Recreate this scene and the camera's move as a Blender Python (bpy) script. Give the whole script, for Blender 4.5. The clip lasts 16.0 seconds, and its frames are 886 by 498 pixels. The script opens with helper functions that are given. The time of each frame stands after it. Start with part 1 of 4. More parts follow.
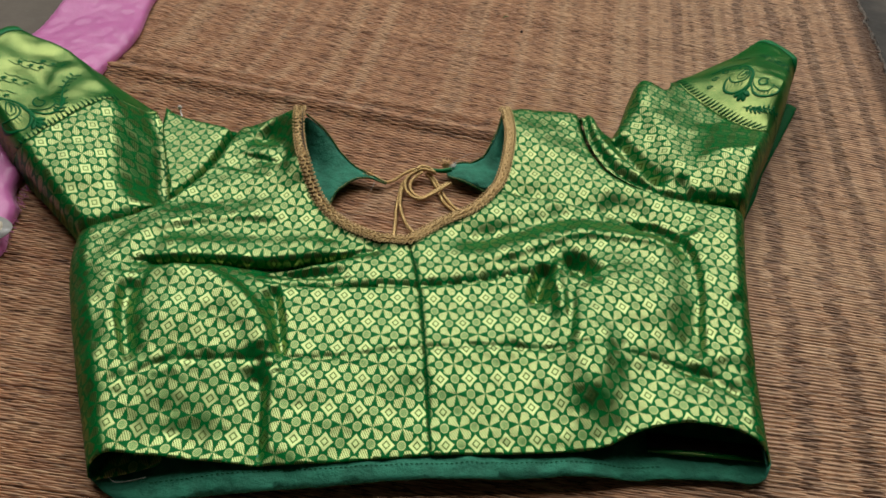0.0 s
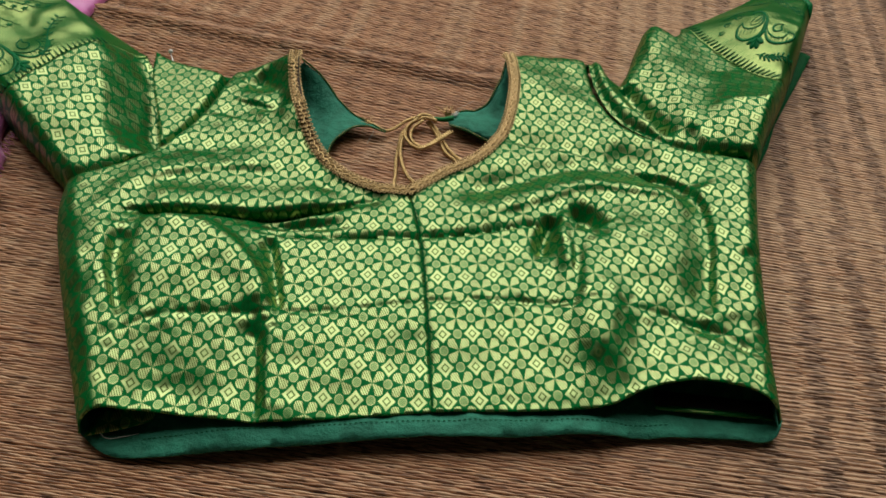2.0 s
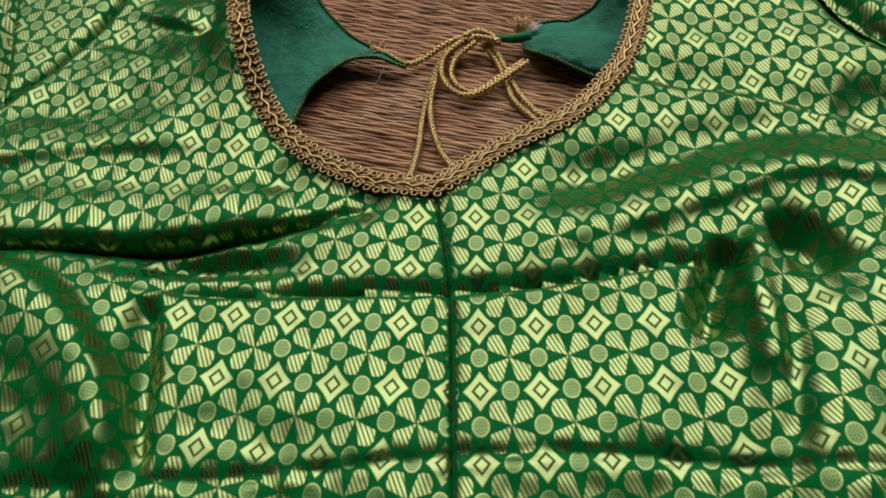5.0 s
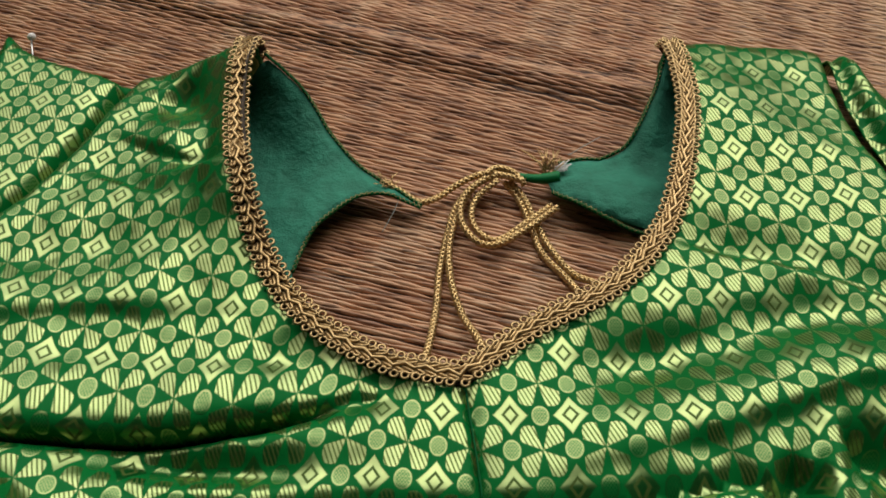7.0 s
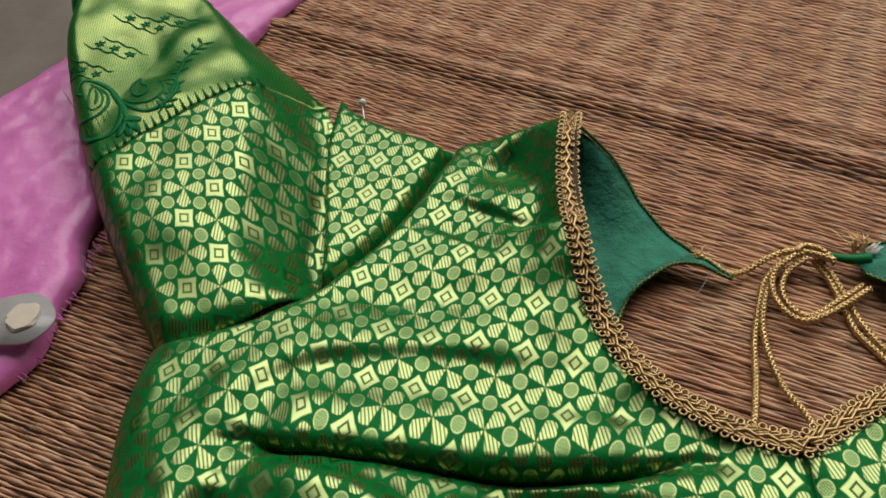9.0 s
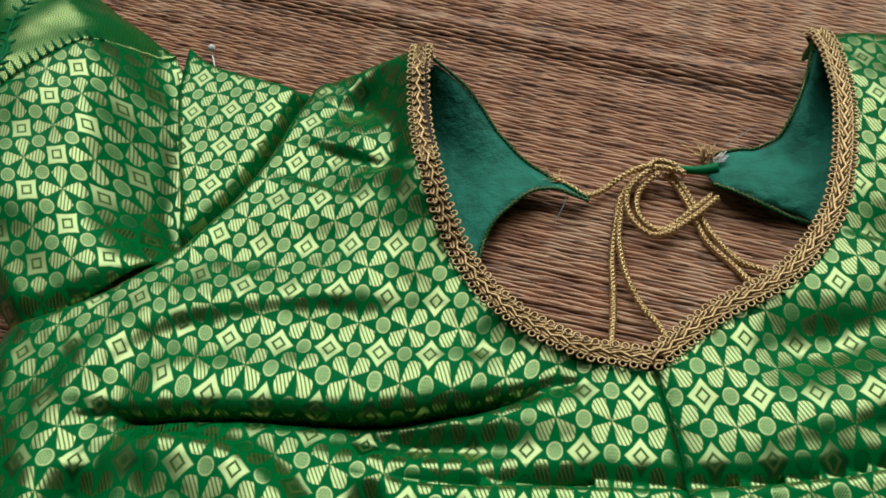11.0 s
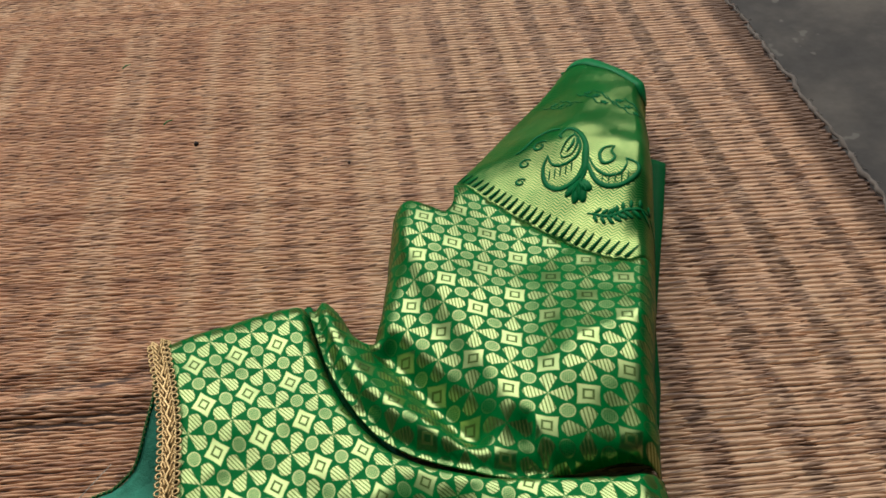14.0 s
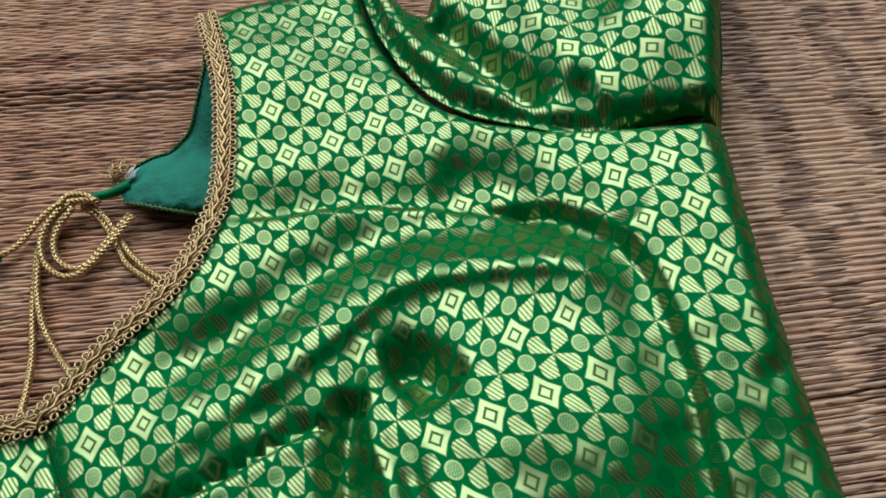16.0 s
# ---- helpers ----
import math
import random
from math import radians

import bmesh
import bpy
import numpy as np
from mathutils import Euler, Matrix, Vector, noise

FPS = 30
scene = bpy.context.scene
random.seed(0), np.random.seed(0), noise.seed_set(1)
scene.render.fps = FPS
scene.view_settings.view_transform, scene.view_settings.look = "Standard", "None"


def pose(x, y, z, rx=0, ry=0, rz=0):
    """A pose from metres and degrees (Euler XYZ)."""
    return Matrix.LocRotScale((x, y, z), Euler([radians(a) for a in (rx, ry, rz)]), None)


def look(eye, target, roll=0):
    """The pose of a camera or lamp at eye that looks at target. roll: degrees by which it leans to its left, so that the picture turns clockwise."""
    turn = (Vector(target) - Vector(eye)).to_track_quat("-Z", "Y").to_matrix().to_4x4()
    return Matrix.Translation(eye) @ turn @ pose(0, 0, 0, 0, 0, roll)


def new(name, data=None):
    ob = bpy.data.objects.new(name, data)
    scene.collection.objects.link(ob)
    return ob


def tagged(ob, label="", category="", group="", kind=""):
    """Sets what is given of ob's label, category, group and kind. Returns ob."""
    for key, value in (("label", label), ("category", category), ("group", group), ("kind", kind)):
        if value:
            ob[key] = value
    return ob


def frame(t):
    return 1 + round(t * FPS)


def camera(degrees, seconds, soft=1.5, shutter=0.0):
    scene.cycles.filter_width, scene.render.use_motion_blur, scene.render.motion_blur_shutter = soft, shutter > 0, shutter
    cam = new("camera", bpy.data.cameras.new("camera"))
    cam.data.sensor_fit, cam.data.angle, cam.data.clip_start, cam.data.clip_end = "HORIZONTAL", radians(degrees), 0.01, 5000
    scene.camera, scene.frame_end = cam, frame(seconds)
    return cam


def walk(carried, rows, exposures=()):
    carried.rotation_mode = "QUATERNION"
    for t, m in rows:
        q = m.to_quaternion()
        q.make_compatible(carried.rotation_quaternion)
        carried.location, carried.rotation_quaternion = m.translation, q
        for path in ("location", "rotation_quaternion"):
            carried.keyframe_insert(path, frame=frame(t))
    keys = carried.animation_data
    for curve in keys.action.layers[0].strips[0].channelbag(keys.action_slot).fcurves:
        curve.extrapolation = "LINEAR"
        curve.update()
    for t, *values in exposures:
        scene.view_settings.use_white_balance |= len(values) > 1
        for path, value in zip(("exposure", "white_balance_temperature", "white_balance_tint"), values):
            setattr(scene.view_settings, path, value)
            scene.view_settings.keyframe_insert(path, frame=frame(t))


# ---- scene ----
cam = camera(55.4, 16.0, 1.7)
PATH = [
    (0, (-0.0103, -0.2794, 0.4496), (0.0598, 1.4019, -1.1178), 2.4),
    (0.5, (-0.0103, -0.2806, 0.4496), (0.0713, 1.4019, -1.1166), 2.6),
    (1, (-0.0103, -0.2840, 0.4519), (0.0701, 1.3846, -1.1281), 2.3),
    (1.5, (-0.0103, -0.2760, 0.4439), (0.0736, 1.3581, -1.1730), 2.5),
    (2, (-0.0138, -0.2656, 0.4335), (0.0690, 1.3282, -1.2224), 3.1),
    (2.5, (-0.0138, -0.2530, 0.4209), (0.0517, 1.3064, -1.2684), 3.5),
    (3, (-0.0138, -0.2266, 0.4082), (0.0080, 1.2719, -1.3363), 2.5),
    (3.2, (-0.0115, -0.2139, 0.4002), (-0.0103, 1.2650, -1.3616), 1.5),
    (5.3, (0.0184, 0.0081, 0.2426), (-0.2219, 1.4110, -1.5640), -7.4),
    (5.5, (0.0080, 0.0219, 0.2507), (-0.1414, 1.4237, -1.5663), -4.9),
    (6, (0.0000, 0.0449, 0.2587), (-0.0805, 1.5203, -1.5030), -1.1),
    (6.5, (0.0034, 0.0529, 0.2461), (-0.0862, 1.5283, -1.5168), -1.4),
    (7, (-0.0103, 0.0449, 0.2518), (-0.1299, 1.5329, -1.4984), -1.4),
    (7.5, (-0.0149, 0.0449, 0.2541), (-0.1276, 1.5559, -1.4754), -1.0),
    (8, (-0.0299, 0.0345, 0.2633), (-0.2266, 1.5444, -1.4605), -3.2),
    (8.5, (-0.0633, 0.0230, 0.2806), (-0.4795, 1.5456, -1.3926), -6.7),
    (8.7, (-0.0782, 0.0219, 0.2806), (-0.5853, 1.5456, -1.3662), -7.7),
    (10.8, (-0.0690, 0.0276, 0.2886), (-0.4232, 1.4364, -1.4950), -8.2),
    (11, (-0.0552, 0.0334, 0.2840), (-0.3323, 1.4260, -1.5249), -7.8),
    (11.5, (-0.0276, 0.0380, 0.2818), (-0.1357, 1.4559, -1.5272), -5.5),
    (12, (-0.0115, 0.0437, 0.2737), (-0.0333, 1.4708, -1.5306), -4.1),
    (12.5, (0.0184, 0.0598, 0.2932), (0.0678, 1.5111, -1.4904), -2.9),
    (13, (0.0540, 0.0690, 0.3070), (0.1932, 1.6019, -1.4019), -3.2),
    (13.5, (0.0989, 0.0747, 0.3116), (0.3530, 1.6295, -1.3627), -5.6),
    (14, (0.1346, 0.0782, 0.3197), (0.5359, 1.6698, -1.2903), -6.6),
    (14.5, (0.1334, 0.0782, 0.3266), (0.5819, 1.6974, -1.2443), -6.5),
    (15, (0.1276, 0.0759, 0.3266), (0.5462, 1.6744, -1.2730), -6.6),
    (15.5, (0.1162, 0.0609, 0.3013), (0.4289, 1.5237, -1.4455), -8.3),
    (16, (0.1058, 0.0403, 0.2760), (0.2932, 1.2949, -1.6422), -10.2),
]
walk(cam, [(t, look(eye, target, roll)) for t, eye, target, roll in PATH], [(0, 0.05, 6450, 5), (3.0, 0.05, 6450, 3), (5.5, -0.24, 6400, 7), (7.0, 0.06, 6500, 9), (8.7, 0.07, 6500, 10), (11.0, 0.05, 5800, 3), (12.5, 0.09, 6550, 10),
    (13.5, 0.17, 6500, 9), (14.5, 0.35, 5700, 4), (15.5, 0.34, 5150, 0), (16.0, 0.18, 5350, 3)])
DAY_POWER, MAT_TURN = 110.0, -11.0

# ---- light ----
world = bpy.data.worlds.new("sky")
scene.world = world
world.use_nodes = True
wn = world.node_tree
sky = wn.nodes.new("ShaderNodeTexSky")
sky.sky_type, sky.sun_disc = "NISHITA", False
sky.sun_elevation, sky.sun_rotation = radians(50), radians(200)
wn.links.new(sky.outputs[0], wn.nodes["Background"].inputs[0])
wn.nodes["Background"].inputs[1].default_value = 0.1
sun = new("sun", bpy.data.lights.new("sun", "SUN"))
sun.data.energy, sun.data.angle, sun.data.color = 1.2, radians(10), (1, 0.95, 0.88)
sun.matrix_world = look((0, -3, 5), (0, 0.4, 0.6))
day = new("opening_daylight", bpy.data.lights.new("opening_daylight", "AREA"))
day.data.shape, day.data.size, day.data.size_y = "RECTANGLE", 3.95, 2.5
day.data.energy, day.data.color = DAY_POWER, (1.0, 0.965, 0.90)
day.matrix_world = look((0.225, 1.76, 2.0), (0.225, 0.2, 0.55))


# ---- materials ----
class Nodes:
    """Short hand for a node material."""

    def __init__(self, name):
        self.mat = bpy.data.materials.new(name)
        self.mat.use_nodes = True
        self.nt = self.mat.node_tree
        self.bsdf = self.nt.nodes["Principled BSDF"]

    def put(self, socket, value):
        if isinstance(value, bpy.types.NodeSocket):
            self.nt.links.new(value, socket)
        elif value is not None:
            socket.default_value = value

    def m(self, op, a, b=None, c=None):
        n = self.nt.nodes.new("ShaderNodeMath")
        n.operation = op
        for s, v in zip(n.inputs, (a, b, c)):
            self.put(s, v)
        return n.outputs[0]

    def less(self, a, b, soft=0.0):
        if not soft:
            return self.m("LESS_THAN", a, b)
        d = self.m("DIVIDE", self.m("SUBTRACT", b, a), soft)
        n = self.nt.nodes.new("ShaderNodeClamp")
        self.put(n.inputs[0], self.m("ADD", d, 0.5))
        return n.outputs[0]

    def coords(self, kind):
        return self.nt.nodes.new("ShaderNodeTexCoord").outputs[kind]

    def scaled(self, vec, scale, rot=0.0):
        n = self.nt.nodes.new("ShaderNodeMapping")
        self.put(n.inputs["Vector"], vec)
        n.inputs["Scale"].default_value = scale
        n.inputs["Rotation"].default_value = (0, 0, rot)
        return n.outputs[0]

    def noise(self, vec, scale, detail=3.0, rough=0.55):
        n = self.nt.nodes.new("ShaderNodeTexNoise")
        self.put(n.inputs["Vector"], vec)
        n.inputs["Scale"].default_value, n.inputs["Detail"].default_value, n.inputs["Roughness"].default_value = scale, detail, rough
        return n.outputs["Fac"]

    def ramp(self, fac, *stops):
        n = self.nt.nodes.new("ShaderNodeValToRGB")
        self.put(n.inputs[0], fac)
        el = n.color_ramp.elements
        while len(el) < len(stops):
            el.new(0.5)
        for e, (p, c) in zip(el, stops):
            e.position, e.color = p, (*c, 1)
        return n.outputs[0]

    def mix(self, fac, a, b):
        n = self.nt.nodes.new("ShaderNodeMix")
        n.data_type = "RGBA"
        self.put(n.inputs[0], fac)
        self.put(n.inputs[6], (*a, 1) if isinstance(a, tuple) else a)
        self.put(n.inputs[7], (*b, 1) if isinstance(b, tuple) else b)
        return n.outputs[2]

    def bump(self, height, strength, distance):
        n = self.nt.nodes.new("ShaderNodeBump")
        self.put(n.inputs["Height"], height)
        n.inputs["Strength"].default_value, n.inputs["Distance"].default_value = strength, distance
        self.put(self.bsdf.inputs["Normal"], n.outputs[0])

    def over_metal(self, fac, color, rough):
        """Metal threads over the cloth, by a share."""
        metal = self.nt.nodes.new("ShaderNodeBsdfAnisotropic")
        metal.distribution = "BECKMANN"
        self.put(metal.inputs["Color"], color)
        self.put(metal.inputs["Normal"], self.bsdf.inputs["Normal"].links[0].from_socket)
        metal.inputs["Roughness"].default_value = rough
        both = self.nt.nodes.new("ShaderNodeMixShader")
        self.put(both.inputs[0], fac)
        self.put(both.inputs[1], self.bsdf.outputs[0])
        self.put(both.inputs[2], metal.outputs[0])
        self.put(self.nt.nodes["Material Output"].inputs[0], both.outputs[0])
        return self.mat

    def set(self, **kw):
        for k, v in kw.items():
            if isinstance(v, tuple):
                v = (*v, 1)
            self.put(self.bsdf.inputs[k.replace("_", " ")], v)
        return self.mat




def brocade():
    """Green satin with woven gold: stars of four petals, squares and discs on a lattice; UV counts the stars."""
    n = Nodes("green_gold_brocade")
    sep = n.nt.nodes.new("ShaderNodeSeparateXYZ")
    uv = n.coords("UV")
    n.put(sep.inputs[0], uv)
    # the shapes step from thread to thread
    s = n.m("DIVIDE", n.m("ROUND", n.m("MULTIPLY", sep.outputs[0], 58.0)), 58.0)
    t = n.m("DIVIDE", n.m("ROUND", n.m("MULTIPLY", sep.outputs[1], 72.0)), 72.0)
    ds = n.m("SUBTRACT", s, n.m("ROUND", s))
    dt = n.m("SUBTRACT", t, n.m("ROUND", t))
    u, v = n.m("ADD", ds, dt), n.m("SUBTRACT", ds, dt)
    au, av = n.m("ABSOLUTE", u), n.m("ABSOLUTE", v)
    U, V = n.m("MAXIMUM", au, av), n.m("MINIMUM", au, av)
    # petals: a cone that opens away from the star, with a round end
    cone = n.less(V, n.m("MULTIPLY_ADD", U, 0.50, -0.006), 0.03)
    end = n.less(n.m("MULTIPLY_ADD", n.m("MULTIPLY", V, V), 3.4, U), 0.640, 0.03)
    petal = n.m("MULTIPLY", cone, end)
    # squares half way between the stars, with drawn-in sides and an outlined core
    su, sv = n.m("ABSOLUTE", n.m("SUBTRACT", U, 1.0)), V
    sq = n.m("MAXIMUM", su, sv)
    square = n.less(n.m("MULTIPLY_ADD", n.m("MINIMUM", su, sv), -0.07, sq), 0.262, 0.03)
    core = n.m("MULTIPLY", n.less(sq, 0.148, 0.02), n.less(0.090, sq, 0.02))
    # discs
    cu, cv = n.m("SUBTRACT", au, 0.5), n.m("SUBTRACT", av, 0.5)
    r = n.m("SQRT", n.m("ADD", n.m("MULTIPLY", cu, cu), n.m("MULTIPLY", cv, cv)))
    disc = n.less(r, 0.200, 0.03)
    rim = n.m("MULTIPLY", disc, n.less(0.170, r, 0.02))
    # fine weft lines in the petals, twill in the squares, check in the discs
    askew = n.m("ADD", s, n.m("MULTIPLY", t, 0.6))
    line = n.less(n.m("SINE", n.m("MULTIPLY", askew, 80.0)), -0.30, 0.5)
    twill = n.m("SINE", n.m("MULTIPLY", n.m("SUBTRACT", sep.outputs[0], n.m("MULTIPLY", sep.outputs[1], 1.3)), 210.0))
    check = n.less(n.m("MULTIPLY", n.m("SINE", n.m("MULTIPLY", s, 118.0)), n.m("SINE", n.m("MULTIPLY", t, 118.0))), 0.05, 0.4)
    petal_lit = n.m("MULTIPLY", petal, n.m("SUBTRACT", 0.98, n.m("MULTIPLY", line, 0.90)))
    disc_lit = n.m("MAXIMUM", n.m("MULTIPLY", rim, 0.85), n.m("MULTIPLY", disc, n.m("MULTIPLY_ADD", check, 0.36, 0.14)))
    square_lit = n.m("MULTIPLY", square, n.m("SUBTRACT", 0.92, n.m("MULTIPLY", core, 0.92)))
    gold = n.m("MAXIMUM", n.m("MAXIMUM", petal_lit, disc_lit), square_lit)
    obj = n.coords("Object")
    wear = n.noise(obj, 60.0, 2.0)
    thread = n.noise(n.scaled(uv, (26.0, 150.0, 1.0)), 1.0, 1.0)
    gold = n.m("MULTIPLY", gold, n.m("ADD", n.m("MULTIPLY_ADD", wear, 0.30, 0.62), n.m("MULTIPLY_ADD", thread, 0.34, n.m("MULTIPLY", twill, 0.05))))
    weave = n.m("SINE", n.m("MULTIPLY", t, 190.0))
    ground = n.mix(n.noise(obj, 45.0), (0.002, 0.100, 0.018), (0.004, 0.155, 0.030))
    zari = n.mix(n.noise(obj, 30.0), (0.430, 0.480, 0.195), (0.370, 0.455, 0.190))
    # red-brown outline threads beside the gold
    seam = n.m("MULTIPLY", n.m("MAXIMUM", n.m("MULTIPLY", core, square), n.m("MULTIPLY", line, petal)), 0.55)
    ground = n.mix(seam, ground, (0.115, 0.075, 0.022))
    n.bump(n.m("ADD", n.m("MULTIPLY", gold, 0.7), n.m("MULTIPLY", weave, 0.10)), 0.06, 0.0004)
    n.set(Base_Color=ground, Roughness=0.42, Specular_IOR_Level=0.10, Specular_Tint=(0.35, 1.0, 0.45))
    # gold threads lie between green ones: part of the light still comes from the green
    return n.over_metal(n.m("MULTIPLY", gold, 0.72), zari, 0.385)


def border_cloth():
    """Gold border of the sleeve: herringbone weave, the gold thinning out to green in places."""
    n = Nodes("gold_border_cloth")
    obj = n.coords("Object")
    sep = n.nt.nodes.new("ShaderNodeSeparateXYZ")
    n.put(sep.inputs[0], n.scaled(obj, (1, 1, 1), 0.75))
    zig = n.m("ABSOLUTE", n.m("SUBTRACT", n.m("FRACT", n.m("MULTIPLY", sep.outputs[0], 190.0)), 0.5))
    diag = n.m("SINE", n.m("MULTIPLY_ADD", sep.outputs[1], 4300.0, n.m("MULTIPLY", zig, 16.0)))
    gold = n.m("MULTIPLY_ADD", n.less(diag, 0.1, 0.7), 0.66, n.m("MULTIPLY", n.less(0.48, n.noise(obj, 38.0, 2.0), 0.30), 0.26))
    gold = n.m("MULTIPLY", gold, n.m("MULTIPLY_ADD", n.noise(obj, 420.0, 2.0), 0.5, 0.75))
    n.bump(n.m("ADD", diag, n.m("MULTIPLY", n.noise(obj, 60.0, 2.0), 14.0)), 0.10, 0.0003)
    n.set(Base_Color=n.mix(n.noise(obj, 45.0), (0.003, 0.11, 0.018), (0.005, 0.17, 0.030)), Roughness=0.42, Specular_IOR_Level=0.12, Specular_Tint=(0.4, 1.0, 0.5))
    return n.over_metal(n.m("MULTIPLY", gold, 0.74), n.mix(n.noise(obj, 30.0), (0.40, 0.42, 0.15), (0.34, 0.40, 0.14)), 0.36)


def plain_cloth(name, a, b, rough=0.6, sheen=0.2, scale=40.0, weave=0.12, gloss=0.5):
    n = Nodes(name)
    obj = n.coords("Object")
    fine = n.noise(n.scaled(obj, (1, 1, 1)), 1500.0, 2.0)
    n.bump(n.m("ADD", n.m("MULTIPLY", n.noise(obj, 90.0), 1.0), n.m("MULTIPLY", fine, 0.15)), weave * 2, 0.002)
    return n.set(Base_Color=n.mix(n.noise(obj, scale, 5.0), a, b), Roughness=rough, Sheen_Weight=sheen, Specular_IOR_Level=gloss)


def gold_thread(name, a, b, metal=0.85, rough=0.38):
    n = Nodes(name)
    obj = n.coords("Object")
    return n.set(Base_Color=n.mix(n.noise(obj, 700.0, 2.0), a, b), Metallic=metal, Roughness=rough)


def reed_material():
    n = Nodes("dried_reed")
    obj = n.coords("Object")
    info = n.nt.nodes.new("ShaderNodeObjectInfo")
    geo = n.nt.nodes.new("ShaderNodeNewGeometry")
    chance = n.m("FRACT", n.m("ADD", info.outputs["Random"], geo.outputs["Random Per Island"]))
    off = n.nt.nodes.new("ShaderNodeVectorMath")
    off.operation = "ADD"
    n.put(off.inputs[0], n.scaled(obj, (26.0, 90.0, 90.0)))
    rnd = n.nt.nodes.new("ShaderNodeCombineXYZ")
    n.put(rnd.inputs[0], n.m("MULTIPLY", chance, 60.0))
    n.put(off.inputs[1], rnd.outputs[0])
    streak = n.noise(off.outputs[0], 2.2, 4.0, 0.6)
    fibre = n.noise(n.scaled(obj, (60.0, 2500.0, 900.0)), 1.0, 2.0)
    pick = n.m("ADD", n.m("MULTIPLY", streak, 0.80), n.m("MULTIPLY_ADD", chance, 0.36, -0.10))
    col = n.ramp(pick, (0.22, (0.27, 0.130, 0.075)), (0.42, (0.46, 0.238, 0.132)), (0.60, (0.57, 0.315, 0.178)), (0.85, (0.72, 0.45, 0.27)))
    off2 = n.nt.nodes.new("ShaderNodeVectorMath")
    off2.operation = "ADD"
    n.put(off2.inputs[0], n.scaled(obj, (70.0, 700.0, 0.0)))
    n.put(off2.inputs[1], rnd.outputs[0])
    sx = n.nt.nodes.new("ShaderNodeSeparateXYZ")
    n.put(sx.inputs[0], obj)
    # columns where the reeds dip under the warps: short dark dashes, ragged from reed to reed
    ragged = n.noise(n.scaled(obj, (2.0, 300.0, 0.0)), 1.0, 0.0)
    wob = n.m("ADD", sx.outputs[0], n.m("MULTIPLY_ADD", n.noise(n.scaled(obj, (3.0, 14.0, 1.0)), 2.0), 0.012, n.m("MULTIPLY", ragged, 0.014)))
    band = n.less(0.52, n.m("COSINE", n.m("MULTIPLY", wob, math.tau / 0.036)), 0.4)
    half = n.less(0.60, n.m("COSINE", n.m("MULTIPLY", wob, math.tau / 0.018)), 0.4)
    edge = n.less(0.15, sx.outputs[0], 0.16)
    patchy = n.less(0.42, n.noise(n.scaled(obj, (9.0, 12.0, 1.0)), 1.0), 0.2)
    column = n.m("MULTIPLY", n.m("MAXIMUM", band, n.m("MULTIPLY", half, 0.5)), n.m("MULTIPLY", n.m("MULTIPLY_ADD", edge, 0.45, 0.55), n.m("MULTIPLY_ADD", patchy, 0.5, 0.5)))
    # brighter light towards the right edge, put into the reed colour
    col = n.mix(n.m("MULTIPLY", edge, 0.40), col, (0.68, 0.47, 0.32))
    # short painted highlights, and a few broad paler bands of reeds between the columns
    swath = n.less(0.56, n.noise(n.scaled(obj, (1.2, 26.0, 1.0)), 1.0, 1.0), 0.15)
    pale = n.less(0.58, n.noise(n.scaled(obj, (30.0, 420.0, 3.0)), 1.0, 1.0), 0.08)
    col = n.mix(n.m("MULTIPLY", n.m("MULTIPLY", swath, n.m("SUBTRACT", 1.0, column)), 0.28), col, (0.66, 0.45, 0.28))
    col = n.mix(n.m("MULTIPLY", pale, 0.50), col, (0.66, 0.44, 0.275))
    col = n.mix(n.m("MULTIPLY", column, n.m("MULTIPLY_ADD", edge, 0.12, 0.18)), col, (0.150, 0.082, 0.064))
    # dark dashes paint the shade of gaps between reeds into the colour
    dash = n.less(n.noise(off2.outputs[0], 1.0, 1.0), n.m("MULTIPLY_ADD", column, n.m("MULTIPLY_ADD", edge, 0.05, 0.05), 0.395), 0.05)
    col = n.mix(n.m("MULTIPLY", dash, 0.62), col, (0.050, 0.025, 0.020))
    col = n.mix(n.m("MULTIPLY", n.less(0.366, sx.outputs[0], 0.008), 0.78), col, (0.085, 0.045, 0.032))
    n.bump(fibre, 0.25, 0.0005)
    return n.set(Base_Color=col, Roughness=0.45, Specular_IOR_Level=0.3)


def concrete():
    n = Nodes("worn_cement_floor")
    obj = n.coords("Object")
    big = n.noise(obj, 6.0, 6.0, 0.65)
    fine = n.noise(obj, 120.0, 3.0)
    spots = n.less(n.noise(obj, 55.0, 2.0), 0.31, 0.03)
    base = n.ramp(big, (0.30, (0.024, 0.022, 0.022)), (0.50, (0.056, 0.049, 0.044)), (0.68, (0.12, 0.102, 0.085)))
    sx = n.nt.nodes.new("ShaderNodeSeparateXYZ")
    n.put(sx.inputs[0], obj)
    # paler, browner cement towards the west
    west_tone = n.m("MULTIPLY", n.less(sx.outputs[0], -0.33, 0.3), n.m("MULTIPLY_ADD", big, 0.8, 0.2))
    base = n.mix(west_tone, base, (0.23, 0.19, 0.155))
    col = n.mix(n.m("MULTIPLY", spots, 0.5), base, (0.16, 0.145, 0.125))
    n.bump(n.m("ADD", big, n.m("MULTIPLY", fine, 0.3)), 0.35, 0.004)
    return n.set(Base_Color=col, Roughness=n.m("MULTIPLY_ADD", fine, 0.3, 0.6), Specular_IOR_Level=0.25)


